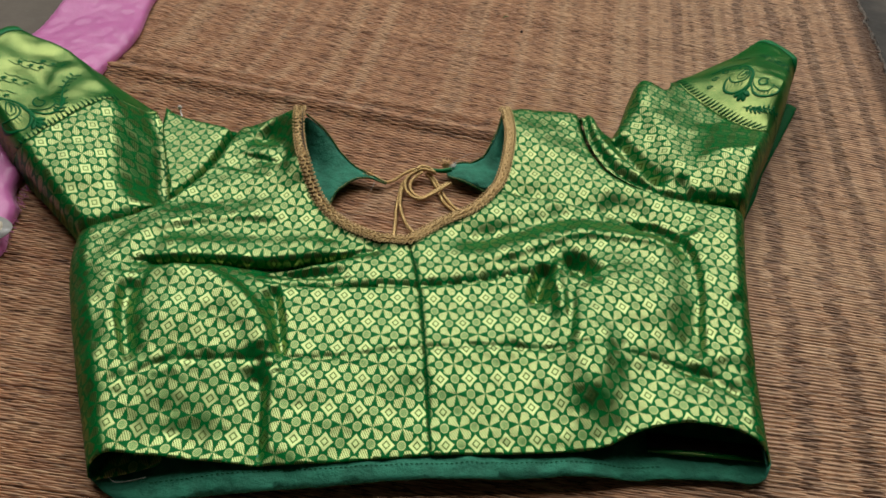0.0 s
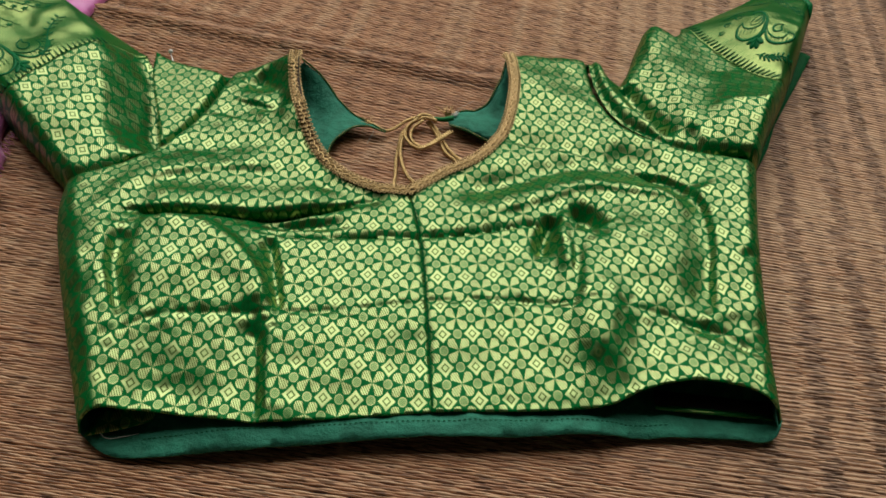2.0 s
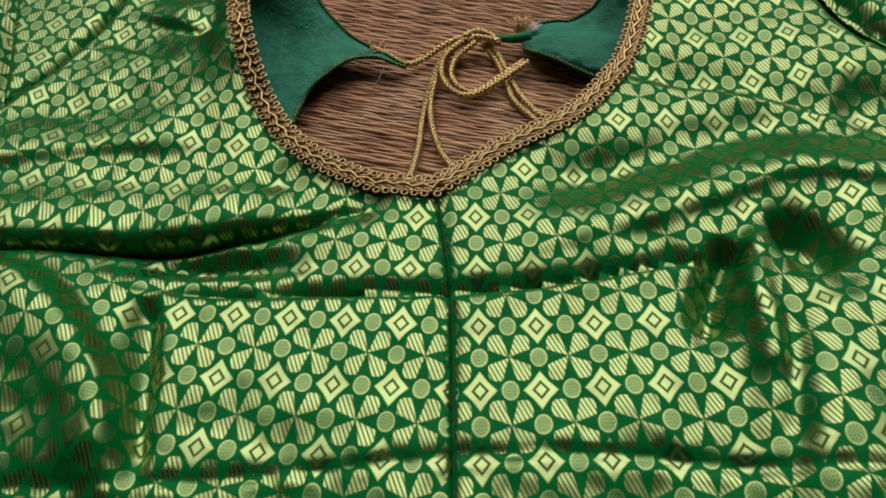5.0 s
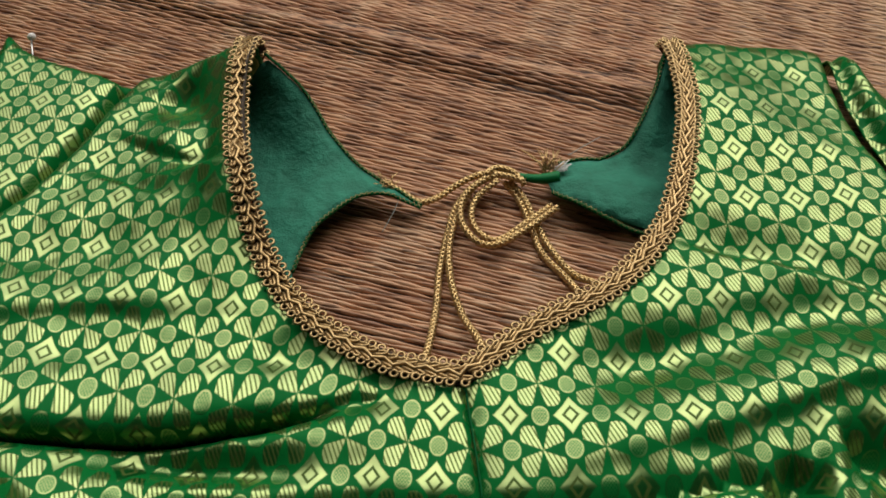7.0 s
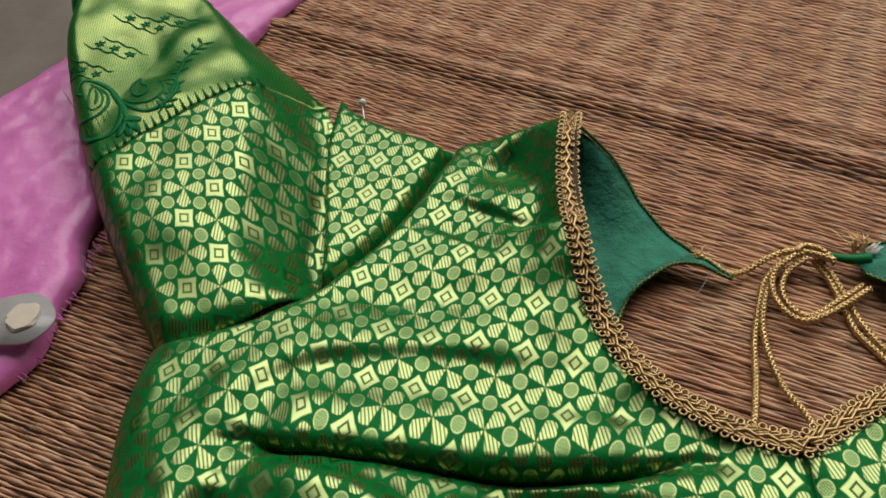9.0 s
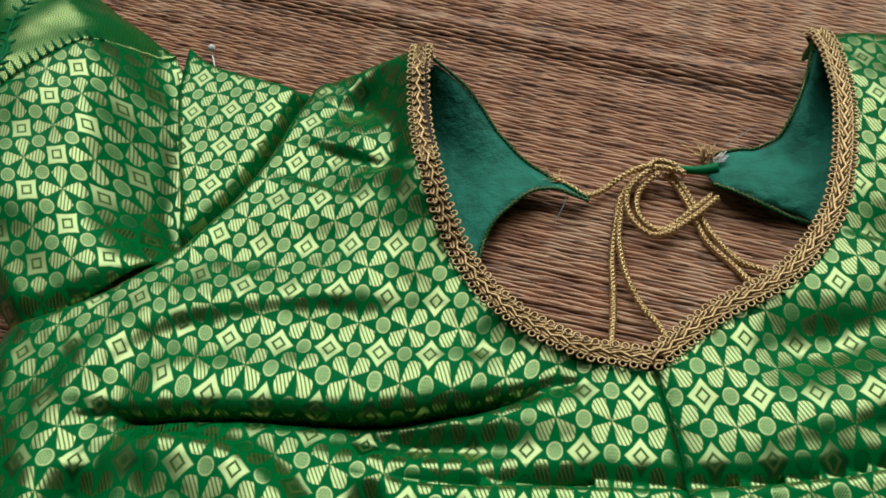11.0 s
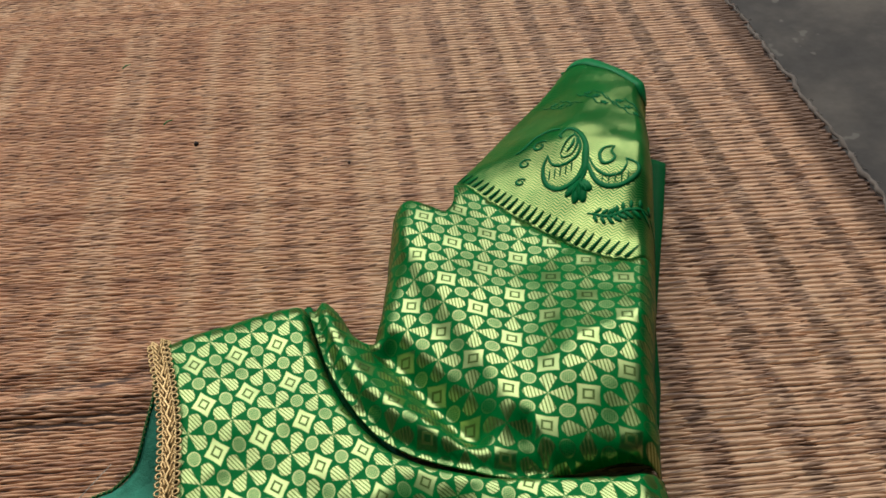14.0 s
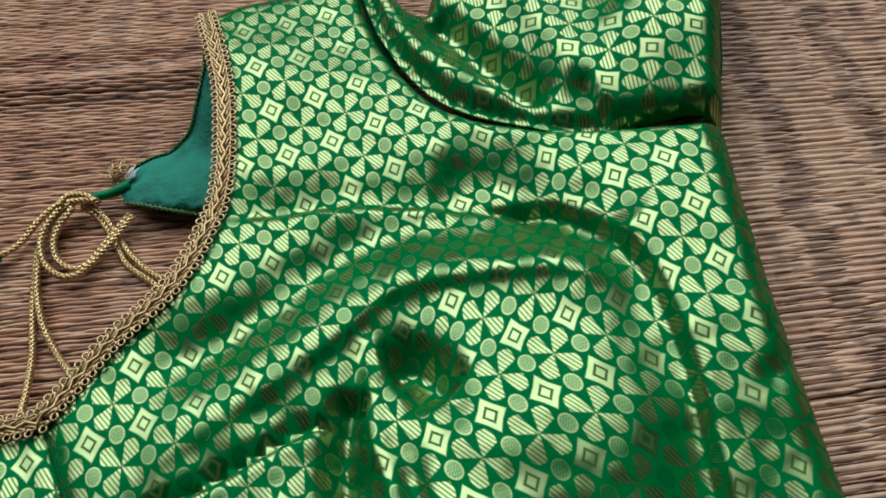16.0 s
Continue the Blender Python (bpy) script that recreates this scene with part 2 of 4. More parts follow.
def plaster(name, a, b):
    n = Nodes(name)
    obj = n.coords("Object")
    n.bump(n.noise(obj, 40.0, 4.0), 0.2, 0.004)
    return n.set(Base_Color=n.mix(n.noise(obj, 2.5, 5.0), a, b), Roughness=0.85)


def simple(name, color, rough=0.5, metal=0.0, **kw):
    n = Nodes(name)
    v = n.noise(n.coords("Object"), 220.0, 2.0)
    dark = tuple(c * 0.8 for c in color)
    return n.set(Base_Color=n.mix(v, dark, color), Roughness=rough, Metallic=metal, **kw)


BROCADE, BORDER = brocade(), border_cloth()
LINING = plain_cloth("dark_green_lining", (0.003, 0.070, 0.038), (0.036, 0.300, 0.185), 0.8, 0.0, 90.0, 0.7)
SATIN = plain_cloth("plain_green_satin", (0.003, 0.13, 0.035), (0.006, 0.20, 0.055), 0.5, 0.0, gloss=0.2)
MOTIF = plain_cloth("green_motif_thread", (0.002, 0.070, 0.020), (0.003, 0.11, 0.026), 0.7, 0.0, gloss=0.12)
WOVEN = plain_cloth("green_woven_figure", (0.002, 0.10, 0.035), (0.004, 0.16, 0.036), 0.5, 0.0, gloss=0.12)
TRIM = gold_thread("antique_gold_braid", (0.20, 0.118, 0.045), (0.68, 0.47, 0.215), 0.70, 0.36)
CORD = gold_thread("gold_cord", (0.26, 0.145, 0.040), (0.92, 0.66, 0.31), 0.75, 0.32)
REED = reed_material()
MAT_BASE = plain_cloth("dark_gap_sheet", (0.035, 0.018, 0.012), (0.07, 0.036, 0.024), 0.8, 0.0)
BINDING = plain_cloth("grey_cotton_binding", (0.09, 0.070, 0.058), (0.18, 0.145, 0.12), 0.9, 0.1)
CONCRETE = concrete()
# tones of the unseen walls and ceiling, kept dark so the gold reflects darkness
WALL = plaster("unseen_dark_plaster", (0.028, 0.021, 0.015), (0.045, 0.035, 0.026))
CEILING = plaster("unseen_dark_ceiling", (0.05, 0.040, 0.030), (0.075, 0.060, 0.045))
PINK = plain_cloth("pink_satin", (0.52, 0.115, 0.36), (0.68, 0.19, 0.48), 0.32, 0.2, 30.0, 0.25)
WHITE = simple("white_plastic", (0.75, 0.72, 0.68), 0.3)
CLEAR = simple("milky_plastic", (0.72, 0.70, 0.68), 0.2, Transmission_Weight=0.5)
PEARL = simple("pearl_bead", (0.85, 0.80, 0.74), 0.2)
STEEL = simple("pin_steel", (0.6, 0.58, 0.55), 0.3, 1.0)
THREAD = simple("grey_thread", (0.40, 0.42, 0.38), 0.8)
SPECK = simple("dark_speck", (0.015, 0.010, 0.010), 0.7)


# ---- mesh helpers ----
def part(name, bm, material, parent=None, label="", smooth=True):
    """Links a bmesh as one mesh object, under a thing or a part."""
    me = bpy.data.meshes.new(name)
    bm.to_mesh(me)
    bm.free()
    return part_of(name, me, material, parent, label, smooth)


def part_of(name, me, material, parent=None, label="", smooth=True):
    if material and not me.materials:
        me.materials.append(material)
    if smooth:
        me.shade_smooth()
    ob = new(name, me)
    ob.parent = parent
    return tagged(ob, label)


def thing(name, label, category, group="", kind=""):
    return tagged(new(name), label, category, group, kind)


def curve(pts, n=8):
    """A smooth run of points through a few control points (Catmull-Rom)."""
    p = [np.array(q, float) for q in pts]
    p = [2 * p[0] - p[1]] + p + [2 * p[-1] - p[-2]]
    out = []
    for a, b, c, d in zip(p, p[1:], p[2:], p[3:]):
        for i in range(n):
            t = i / n
            out.append(0.5 * (2 * b + (c - a) * t + (2 * a - 5 * b + 4 * c - d) * t * t + (3 * b - a - 3 * c + d) * t ** 3))
    out.append(p[-2])
    return np.array(out)


def resample(pts, step):
    pts = np.asarray(pts, float)
    seg = np.linalg.norm(np.diff(pts, axis=0), axis=1)
    s = np.concatenate([[0], np.cumsum(seg)])
    n = max(2, int(round(s[-1] / step)) + 1)
    q = np.linspace(0, s[-1], n)
    return np.stack([np.interp(q, s, pts[:, k]) for k in range(pts.shape[1])], 1)


def run_dist(P, pts):
    """Distance of the points P to a run, the signed side, and how far along it lies (0 to 1)."""
    best = np.full(len(P), 1e9)
    side, along = np.zeros(len(P)), np.zeros(len(P))
    n = len(pts) - 1
    for i in range(n):
        a, b = pts[i], pts[i + 1]
        d = b - a
        L = float(d @ d) or 1e-12
        t = np.clip(((P - a) @ d) / L, 0, 1)
        w = P - (a + t[:, None] * d)
        dist = np.hypot(w[:, 0], w[:, 1])
        near = dist < best
        best = np.where(near, dist, best)
        side = np.where(near, np.sign(d[0] * w[:, 1] - d[1] * w[:, 0]), side)
        along = np.where(near, (i + t) / n, along)
    return best, side, along


def inside(P, poly):
    x, y = P[:, 0], P[:, 1]
    res = np.zeros(len(P), bool)
    j = len(poly) - 1
    for i in range(len(poly)):
        xi, yi, xj, yj = *poly[i], *poly[j]
        cross = (yi > y) != (yj > y)
        res ^= cross & (x < (xj - xi) * (y - yi) / ((yj - yi) or 1e-12) + xi)
        j = i
    return res


def soft_noise(P, scale, seed=0.0):
    return np.array([noise.noise((x * scale, y * scale, seed)) for x, y in P])


def sheet(name, outline, height, material, parent, uv=None, step=0.0025, label="", thick=0.0008, shift=None):
    """A cloth sheet over an outline (closed run of points), lifted to height(P)."""
    from mathutils import geometry
    edge = resample(np.vstack([outline, outline[:1]]), step)[:-1]
    lo, hi = edge.min(0), edge.max(0)
    gx = np.arange(lo[0], hi[0], step)
    gy = np.arange(lo[1], hi[1], step * 0.87)
    G = np.array([(x + (k % 2) * step / 2, y) for k, y in enumerate(gy) for x in gx])
    G = G[inside(G, edge)]
    d, _, _ = run_dist(G, np.vstack([edge, edge[:1]]))
    G = G[d > step * 0.55]
    P = np.vstack([edge, G])
    m = len(edge)
    out = geometry.delaunay_2d_cdt([Vector(p) for p in P], [], [list(range(m))], 1, 1e-7)
    co = np.array([tuple(c) for c in out[0]])
    z = height(co)
    me = bpy.data.meshes.new(name)
    at = co + shift(co) if shift else co
    me.from_pydata([(x, y, h) for (x, y), h in zip(at, z)], [], [list(f) for f in out[2]])
    if uv:
        st = uv(co, z)
        layer = me.uv_layers.new(name="UVMap")
        idx = np.array([lo.vertex_index for lo in me.loops])
        layer.data.foreach_set("uv", st[idx].astype(np.float32).ravel())
    me.update()
    if me.polygons[0].normal.z < 0:
        me.flip_normals()
    ob = part_of(name, me, material, parent, label)
    if thick:
        mod = ob.modifiers.new("thickness", "SOLIDIFY")
        mod.thickness, mod.offset = thick, -1
    return ob


def tube_into(bm, pts, radius, sides=8, taper=None, cap=True):
    """A tube along a run of 3D points."""
    pts = [Vector(p) for p in pts]
    rings, up = [], Vector((0, 0, 1))
    for i, p in enumerate(pts):
        d = (pts[min(i + 1, len(pts) - 1)] - pts[max(i - 1, 0)]).normalized()
        a = d.cross(up)
        a = a.normalized() if a.length > 1e-4 else Vector((1, 0, 0))
        b = a.cross(d).normalized()
        r = radius * (taper(i / (len(pts) - 1)) if taper else 1)
        rings.append([bm.verts.new(p + r * (math.cos(k * math.tau / sides) * a + math.sin(k * math.tau / sides) * b)) for k in range(sides)])
    for A, B in zip(rings, rings[1:]):
        for k in range(sides):
            bm.faces.new((A[k], A[(k + 1) % sides], B[(k + 1) % sides], B[k]))
    if cap:
        bm.faces.new(rings[0][::-1])
        bm.faces.new(rings[-1])


def tie(bm):
    """Ties the separate threads of a bmesh together at their first points."""
    bm.verts.index_update()
    seen, firsts = set(), []
    for v in bm.verts:
        if v not in seen:
            firsts.append(v)
            todo = [v]
            while todo:
                w = todo.pop()
                if w not in seen:
                    seen.add(w)
                    todo += [e.other_vert(w) for e in w.link_edges]
    for a, b in zip(firsts, firsts[1:]):
        bm.edges.new((a, b))


def box_into(bm, lo, hi):
    m = Matrix.Translation([(a + b) / 2 for a, b in zip(lo, hi)]) @ Matrix.Diagonal([b - a for a, b in zip(lo, hi)] + [1])
    bmesh.ops.create_cube(bm, size=1, matrix=m)


def lift(run, height, up):
    run = np.asarray(run, float)
    return np.column_stack([run[:, :2], height(run[:, :2]) + up])


# ---- the room: cement floor, added unseen dark walls with one wide opening to the daylight ----
bm = bmesh.new()
bmesh.ops.create_grid(bm, x_segments=60, y_segments=60, size=2.6)
for v in bm.verts:
    v.co.z = -0.006 + 0.0012 * noise.noise(v.co * 7)
    v.co.y -= 0.6
floor = tagged(part("floor", bm, CONCRETE), "dark worn cement floor with stains and pale flecks", "floor", kind="structure")


def wall(name, lo, hi, hole=None):
    bm = bmesh.new()
    if hole:
        (x0, x1), (z0, z1) = hole
        box_into(bm, lo, (x0, hi[1], hi[2]))
        box_into(bm, (x1, lo[1], lo[2]), hi)
        box_into(bm, (x0, lo[1], lo[2]), (x1, hi[1], z0))
        box_into(bm, (x0, lo[1], z1), (x1, hi[1], hi[2]))
    else:
        box_into(bm, lo, hi)
    return tagged(part(name, bm, WALL, smooth=False), "unseen dark brown plaster wall, added to close the room and dim reflections", "wall", kind="structure")


wall("wall_north", (-2.5, 1.8, -0.01), (2.5, 2.0, 3.5), ((-1.75, 2.2), (1.0, 3.3)))
wall("wall_south", (-2.5, -2.7, -0.01), (2.5, -2.5, 3.5))
wall("wall_west", (-2.7, -2.7, -0.01), (-2.5, 2.0, 3.5))
wall("wall_east", (2.5, -2.7, -0.01), (2.7, 2.0, 3.5))
bm = bmesh.new()
box_into(bm, (-2.7, -2.7, 3.5), (2.7, 2.0, 3.65))
tagged(part("ceiling", bm, CEILING, smooth=False), "unseen plain ceiling slab, added dark to dim reflections", "ceiling", kind="structure")

# ---- the blouse ----
blouse = thing("saree_blouse", "green and gold brocade saree blouse lying face up on the mat", "blouse")

HEM_L = curve([(-0.202, -0.006), (-0.186, 0.000), (-0.154, 0.000), (-0.100, -0.003), (-0.055, 0.001), (-0.001, 0.006)])
HEM_R = curve([(-0.001, 0.006), (0.094, 0.008), (0.123, 0.017), (0.152, 0.021), (0.186, 0.016), (0.206, 0.003)])
SIDE_R = curve([(0.206, 0.003), (0.217, 0.075), (0.231, 0.148), (0.244, 0.200), (0.250, 0.222)])
ARM_R = curve([(0.250, 0.222), (0.231, 0.225), (0.207, 0.236), (0.182, 0.248), (0.152, 0.274), (0.138, 0.316), (0.136, 0.371)])
SHOULDER_R = curve([(0.136, 0.371), (0.107, 0.371), (0.066, 0.366)])
NECK_R = curve([(0.066, 0.366), (0.068, 0.332), (0.067, 0.305), (0.060, 0.270), (0.050, 0.247), (0.032, 0.225), (0.007, 0.209), (-0.017, 0.188)])
NECK_L = curve([(-0.017, 0.188), (-0.031, 0.190), (-0.049, 0.195), (-0.070, 0.208), (-0.086, 0.227), (-0.099, 0.255), (-0.109, 0.294), (-0.113, 0.346)])
SHOULDER_L = curve([(-0.113, 0.346), (-0.137, 0.347), (-0.167, 0.340)])
ARM_L = curve([(-0.167, 0.340), (-0.183, 0.277), (-0.205, 0.233), (-0.233, 0.205), (-0.266, 0.190)])
SIDE_L = curve([(-0.266, 0.190), (-0.259, 0.149), (-0.232, 0.072), (-0.202, -0.006)])
CENTRE = curve([(-0.017, 0.188), (-0.009, 0.144), (-0.005, 0.091), (-0.001, 0.006)])
FRONT_R = np.vstack([c[:-1] for c in (HEM_R, SIDE_R, ARM_R, SHOULDER_R, NECK_R, CENTRE)])
FRONT_L = np.vstack([c[:-1] for c in (HEM_L, CENTRE[::-1], NECK_L, SHOULDER_L, ARM_L, SIDE_L)])

# folds: run, rise, half width (or widths beside the run: first its left side, then its right)
FOLDS = [
    ([(-0.205, 0.154), (-0.177, 0.160), (-0.136, 0.164), (-0.100, 0.168), (-0.048, 0.180)], -0.014, (0.0022, 0.0055)),
    ([(-0.202, 0.160), (-0.177, 0.166), (-0.136, 0.170), (-0.100, 0.174), (-0.060, 0.184)], 0.0040, (0.0140, 0.0022)),
    ([(-0.190, 0.058), (-0.204, 0.100), (-0.208, 0.135)], -0.0055, (0.003, 0.009)),
    ([(-0.118, 0.143), (-0.089, 0.141), (-0.057, 0.143), (-0.011, 0.1445), (0.035, 0.150), (0.068, 0.157), (0.080, 0.152)], -0.0036, (0.0030, 0.0020)),
    ([(-0.193, 0.047), (-0.167, 0.063), (-0.132, 0.068), (-0.060, 0.077), (-0.004, 0.085), (0.040, 0.087), (0.088, 0.082), (0.133, 0.076), (0.171, 0.062), (0.196, 0.050)], -0.0013, 0.0021),
    ([(0.074, 0.126), (0.0775, 0.145), (0.087, 0.166)], -0.012, (0.0055, 0.0060)),
    ([(0.098, 0.165), (0.108, 0.165), (0.116, 0.148)], -0.013, 0.0085),
    ([(0.097, 0.176), (0.089, 0.150), (0.090, 0.129), (0.089, 0.105)], 0.0042, 0.0050),
    ([(0.098, 0.135), (0.095, 0.110), (0.091, 0.086)], -0.0030, 0.0036),
    ([(0.140, 0.222), (0.172, 0.210), (0.190, 0.180), (0.189, 0.139), (0.181, 0.101), (0.174, 0.062)], -0.0070, (0.0030, 0.0150)),
    ([(-0.001, 0.163), (0.045, 0.175), (0.078, 0.190), (0.118, 0.197), (0.164, 0.180), (0.187, 0.158)], 0.0022, 0.012),
    ([(0.010, 0.190), (0.060, 0.205), (0.110, 0.222), (0.160, 0.205)], -0.0045, 0.011),
    ([(-0.112, 0.142), (-0.104, 0.108), (-0.097, 0.070)], -0.0072, (0.0032, 0.0060)),
    ([(-0.110, 0.066), (-0.107, 0.035), (-0.103, -0.006)], -0.0045, (0.0035, 0.0080)),
    ([(-0.016, 0.186), (-0.009, 0.144), (-0.005, 0.091), (-0.001, 0.003)], -0.0016, 0.0023),
    ([(-0.150, 0.262), (-0.140, 0.285)], -0.004, 0.018),
    ([(-0.120, 0.265), (-0.122, 0.300), (-0.150, 0.325)], -0.013, 0.014),
    ([(-0.215, 0.215), (-0.160, 0.232), (-0.090, 0.240)], -0.0015, 0.010),
    ([(0.052, 0.251), (0.103, 0.240), (0.150, 0.222), (0.172, 0.208)], -0.0042, (0.0130, 0.0026)),
    ([(0.132, 0.240), (0.152, 0.233), (0.169, 0.221), (0.183, 0.203), (0.190, 0.184)], -0.007, 0.014),
    ([(-0.182, 0.004), (-0.158, 0.013), (-0.130, 0.010)], -0.0024, 0.013),
    ([(0.225, 0.090), (0.205, 0.075), (0.160, 0.070)], 0.002, 0.007),
    ([(0.205, 0.118), (0.222, 0.125), (0.232, 0.122)], -0.0025, 0.004),
    ([(0.155, 0.073), (0.185, 0.052), (0.205, 0.040)], -0.0022, 0.005),
    ([(-0.085, 0.196), (-0.060, 0.188), (-0.030, 0.184)], -0.0035, 0.010),
]
FOLDS = [(curve(run, 5), rise, width) for run, rise, width in FOLDS]
# ledges: the cloth left of the run lies higher and sinks back within a reach: run, rise, softness, reach
LEDGES = [
    ([(-0.097, 0.064), (-0.104, 0.090), (-0.121, 0.117), (-0.143, 0.138), (-0.172, 0.146), (-0.203, 0.140)], 0.0080, 0.0016, 0.022),
    ([(-0.191, 0.056), (-0.208, 0.103), (-0.214, 0.146), (-0.206, 0.178), (-0.183, 0.196), (-0.142, 0.205), (-0.104, 0.207)], 0.0032, 0.0014, 0.016),
    ([(0.020, 0.158), (0.070, 0.175), (0.106, 0.190), (0.130, 0.189), (0.165, 0.177), (0.188, 0.160)], 0.0024, 0.0011, 0.014),
    ([(-0.104, 0.066), (-0.101, 0.035), (-0.097, -0.006)], 0.0030, 0.0013, 0.030),
]
LEDGES = [(curve(run, 5), rise, soft, reach) for run, rise, soft, reach in LEDGES]
CLOSED = [(SIDE_R, 0.014), (SIDE_L, 0.019), (ARM_R, 0.006), (ARM_L, 0.008), (SHOULDER_R, 0.013), (SHOULDER_L, 0.015)]


def bell(P, x, y, rx, ry):
    return np.exp(-((P[:, 0] - x) / rx) ** 2 - ((P[:, 1] - y) / ry) ** 2)


def front_height(P):
    z = 0.021 + 0.014 * bell(P, -0.235, 0.12, 0.085, 0.16) + 0.028 * bell(P, -0.103, 0.305, 0.036, 0.062) + 0.013 * bell(P, 0.235, 0.17, 0.08, 0.12)
    z += 0.009 * bell(P, 0.07, 0.33, 0.045, 0.06) - 0.004 * bell(P, -0.01, 0.0, 0.10, 0.06) + 0.007 * bell(P, 0.16, 0.02, 0.04, 0.03)
    z += 0.010 * bell(P, -0.160, 0.100, 0.045, 0.042) + 0.009 * bell(P, 0.137, 0.125, 0.045, 0.05)
    z += 0.0120 * np.exp(-((P[:, 0] - 0.104) / 0.019) ** 2) * np.exp(-((P[:, 1] - 0.058) / np.where(P[:, 1] > 0.058, 0.060, 0.026)) ** 2)
    for run, rise, width in FOLDS:
        d, side, s = run_dist(P, run)
        if isinstance(width, tuple):
            width = np.where(side > 0, *width)
        z += rise * np.exp(-(d / width) ** 2) * np.clip(np.sin(np.pi * np.clip(s, 0.03, 0.97)) * 2.2, 0, 1)
    for run, rise, soft, reach in LEDGES:
        d, side, s = run_dist(P, run)
        q = d * side
        z += rise / (1 + np.exp(-np.clip(q / soft, -30, 30))) * np.exp(-(np.maximum(q, 0) / reach) ** 2) * np.clip(np.sin(np.pi * np.clip(s, 0.02, 0.98)) * 2.2, 0, 1)
    z -= 0.009 * bell(P, -0.098, 0.154, 0.030, 0.0060)
    # small puckers along the seam under the bust
    d, _, _ = run_dist(P, FOLDS[4][0])
    z += 0.0011 * soft_noise(P, 150, 4.9) * np.exp(-(d / 0.011) ** 2)
    z += 0.0018 * soft_noise(P, 28, 3.1) + 0.0009 * soft_noise(P, 70, 7.7) + 0.0004 * soft_noise(P, 170, 2.7)
    middle = np.clip((P[:, 0] + 0.185) / 0.04, 0, 1) * np.clip((0.135 - P[:, 0]) / 0.04, 0, 1)
    z -= 0.0025 * np.exp(-((P[:, 1] - 0.002) / 0.050) ** 2) * middle
    for run, width in CLOSED:
        d, _, _ = run_dist(P, run)
        k = 1 - np.clip(d / width, 0, 1)
        e = np.sqrt(np.clip(1 - k * k, 0, 1))
        z = 0.007 + (z - 0.007) * e
    return np.maximum(z, 0.006)


STEP = 0.002
GX, GY = np.arange(-0.30, 0.28, STEP), np.arange(-0.03, 0.42, STEP)


def cloth_grid():
    """Length of cloth from the centre, across and along, so that the weave doesn't stretch over folds."""
    X, Y = np.meshgrid(GX, GY)
    P = np.column_stack([X.ravel(), Y.ravel()])
    Z = front_height(P).reshape(X.shape)
    Y2 = Y + overhang(P)[:, 1].reshape(X.shape)
    along = np.vstack([np.zeros((1, len(GX))), np.cumsum(np.hypot(np.diff(Z, axis=0), np.diff(Y2, axis=0)), 0)])
    across = np.hstack([np.zeros((len(GY), 1)), np.cumsum(np.hypot(np.diff(Z, axis=1), STEP), 1)])
    ix, iy = int((0 - GX[0]) / STEP), int((0.06 - GY[0]) / STEP)
    more_y, more_x = along - along[iy:iy + 1] - (Y - 0.06), across - across[:, ix:ix + 1] - X
    for _ in range(60):
        for g, ax in ((more_y, 1), (more_x, 0)):
            g[:] = 0.5 * g + 0.25 * (np.roll(g, 1, ax) + np.roll(g, -1, ax))
    return Y + 0.6 * more_y, X + 0.4 * more_x


def lookup(grid, P):
    fx = np.clip((P[:, 0] - GX[0]) / STEP, 0, len(GX) - 1.001)
    fy = np.clip((P[:, 1] - GY[0]) / STEP, 0, len(GY) - 1.001)
    i, j = fx.astype(int), fy.astype(int)
    a, b = fx - i, fy - j
    return (grid[j, i] * (1 - a) + grid[j, i + 1] * a) * (1 - b) + (grid[j + 1, i] * (1 - a) + grid[j + 1, i + 1] * a) * b


def body_uv(tilt):
    """Stars counted across and along the body; the cloth runs a little askew on either side of the front."""
    def uv(P, z):
        x, y = lookup(ACROSS, P), lookup(ALONG, P)
        return np.column_stack([(x + tilt * y) / 0.0186, (y - tilt * x) / 0.0236])
    return uv


def overhang(P):
    """The cloth above the two long folds hangs over them."""
    out = np.zeros_like(P)
    for k, reach in ((0, 0.008), (3, 0.0022)):
        d, side, s = run_dist(P, FOLDS[k][0])
        q = d * side
        fade = np.clip(np.sin(np.pi * np.clip(s, 0.02, 0.98)) * 2.0, 0, 1)
        out[:, 1] -= reach * np.exp(-((q - 0.5 * reach) / (0.65 * reach)) ** 2) * fade
    return out


ALONG, ACROSS = cloth_grid()
front_l = sheet("front_panel", FRONT_L, front_height, BROCADE, blouse, body_uv(-0.03), 0.0019, "green satin brocade woven with gold stars, squares and discs", shift=overhang)
front_r = sheet("front_panel", FRONT_R, front_height, BROCADE, blouse, body_uv(0.06), 0.0019, "green satin brocade woven with gold stars, squares and discs", shift=overhang)

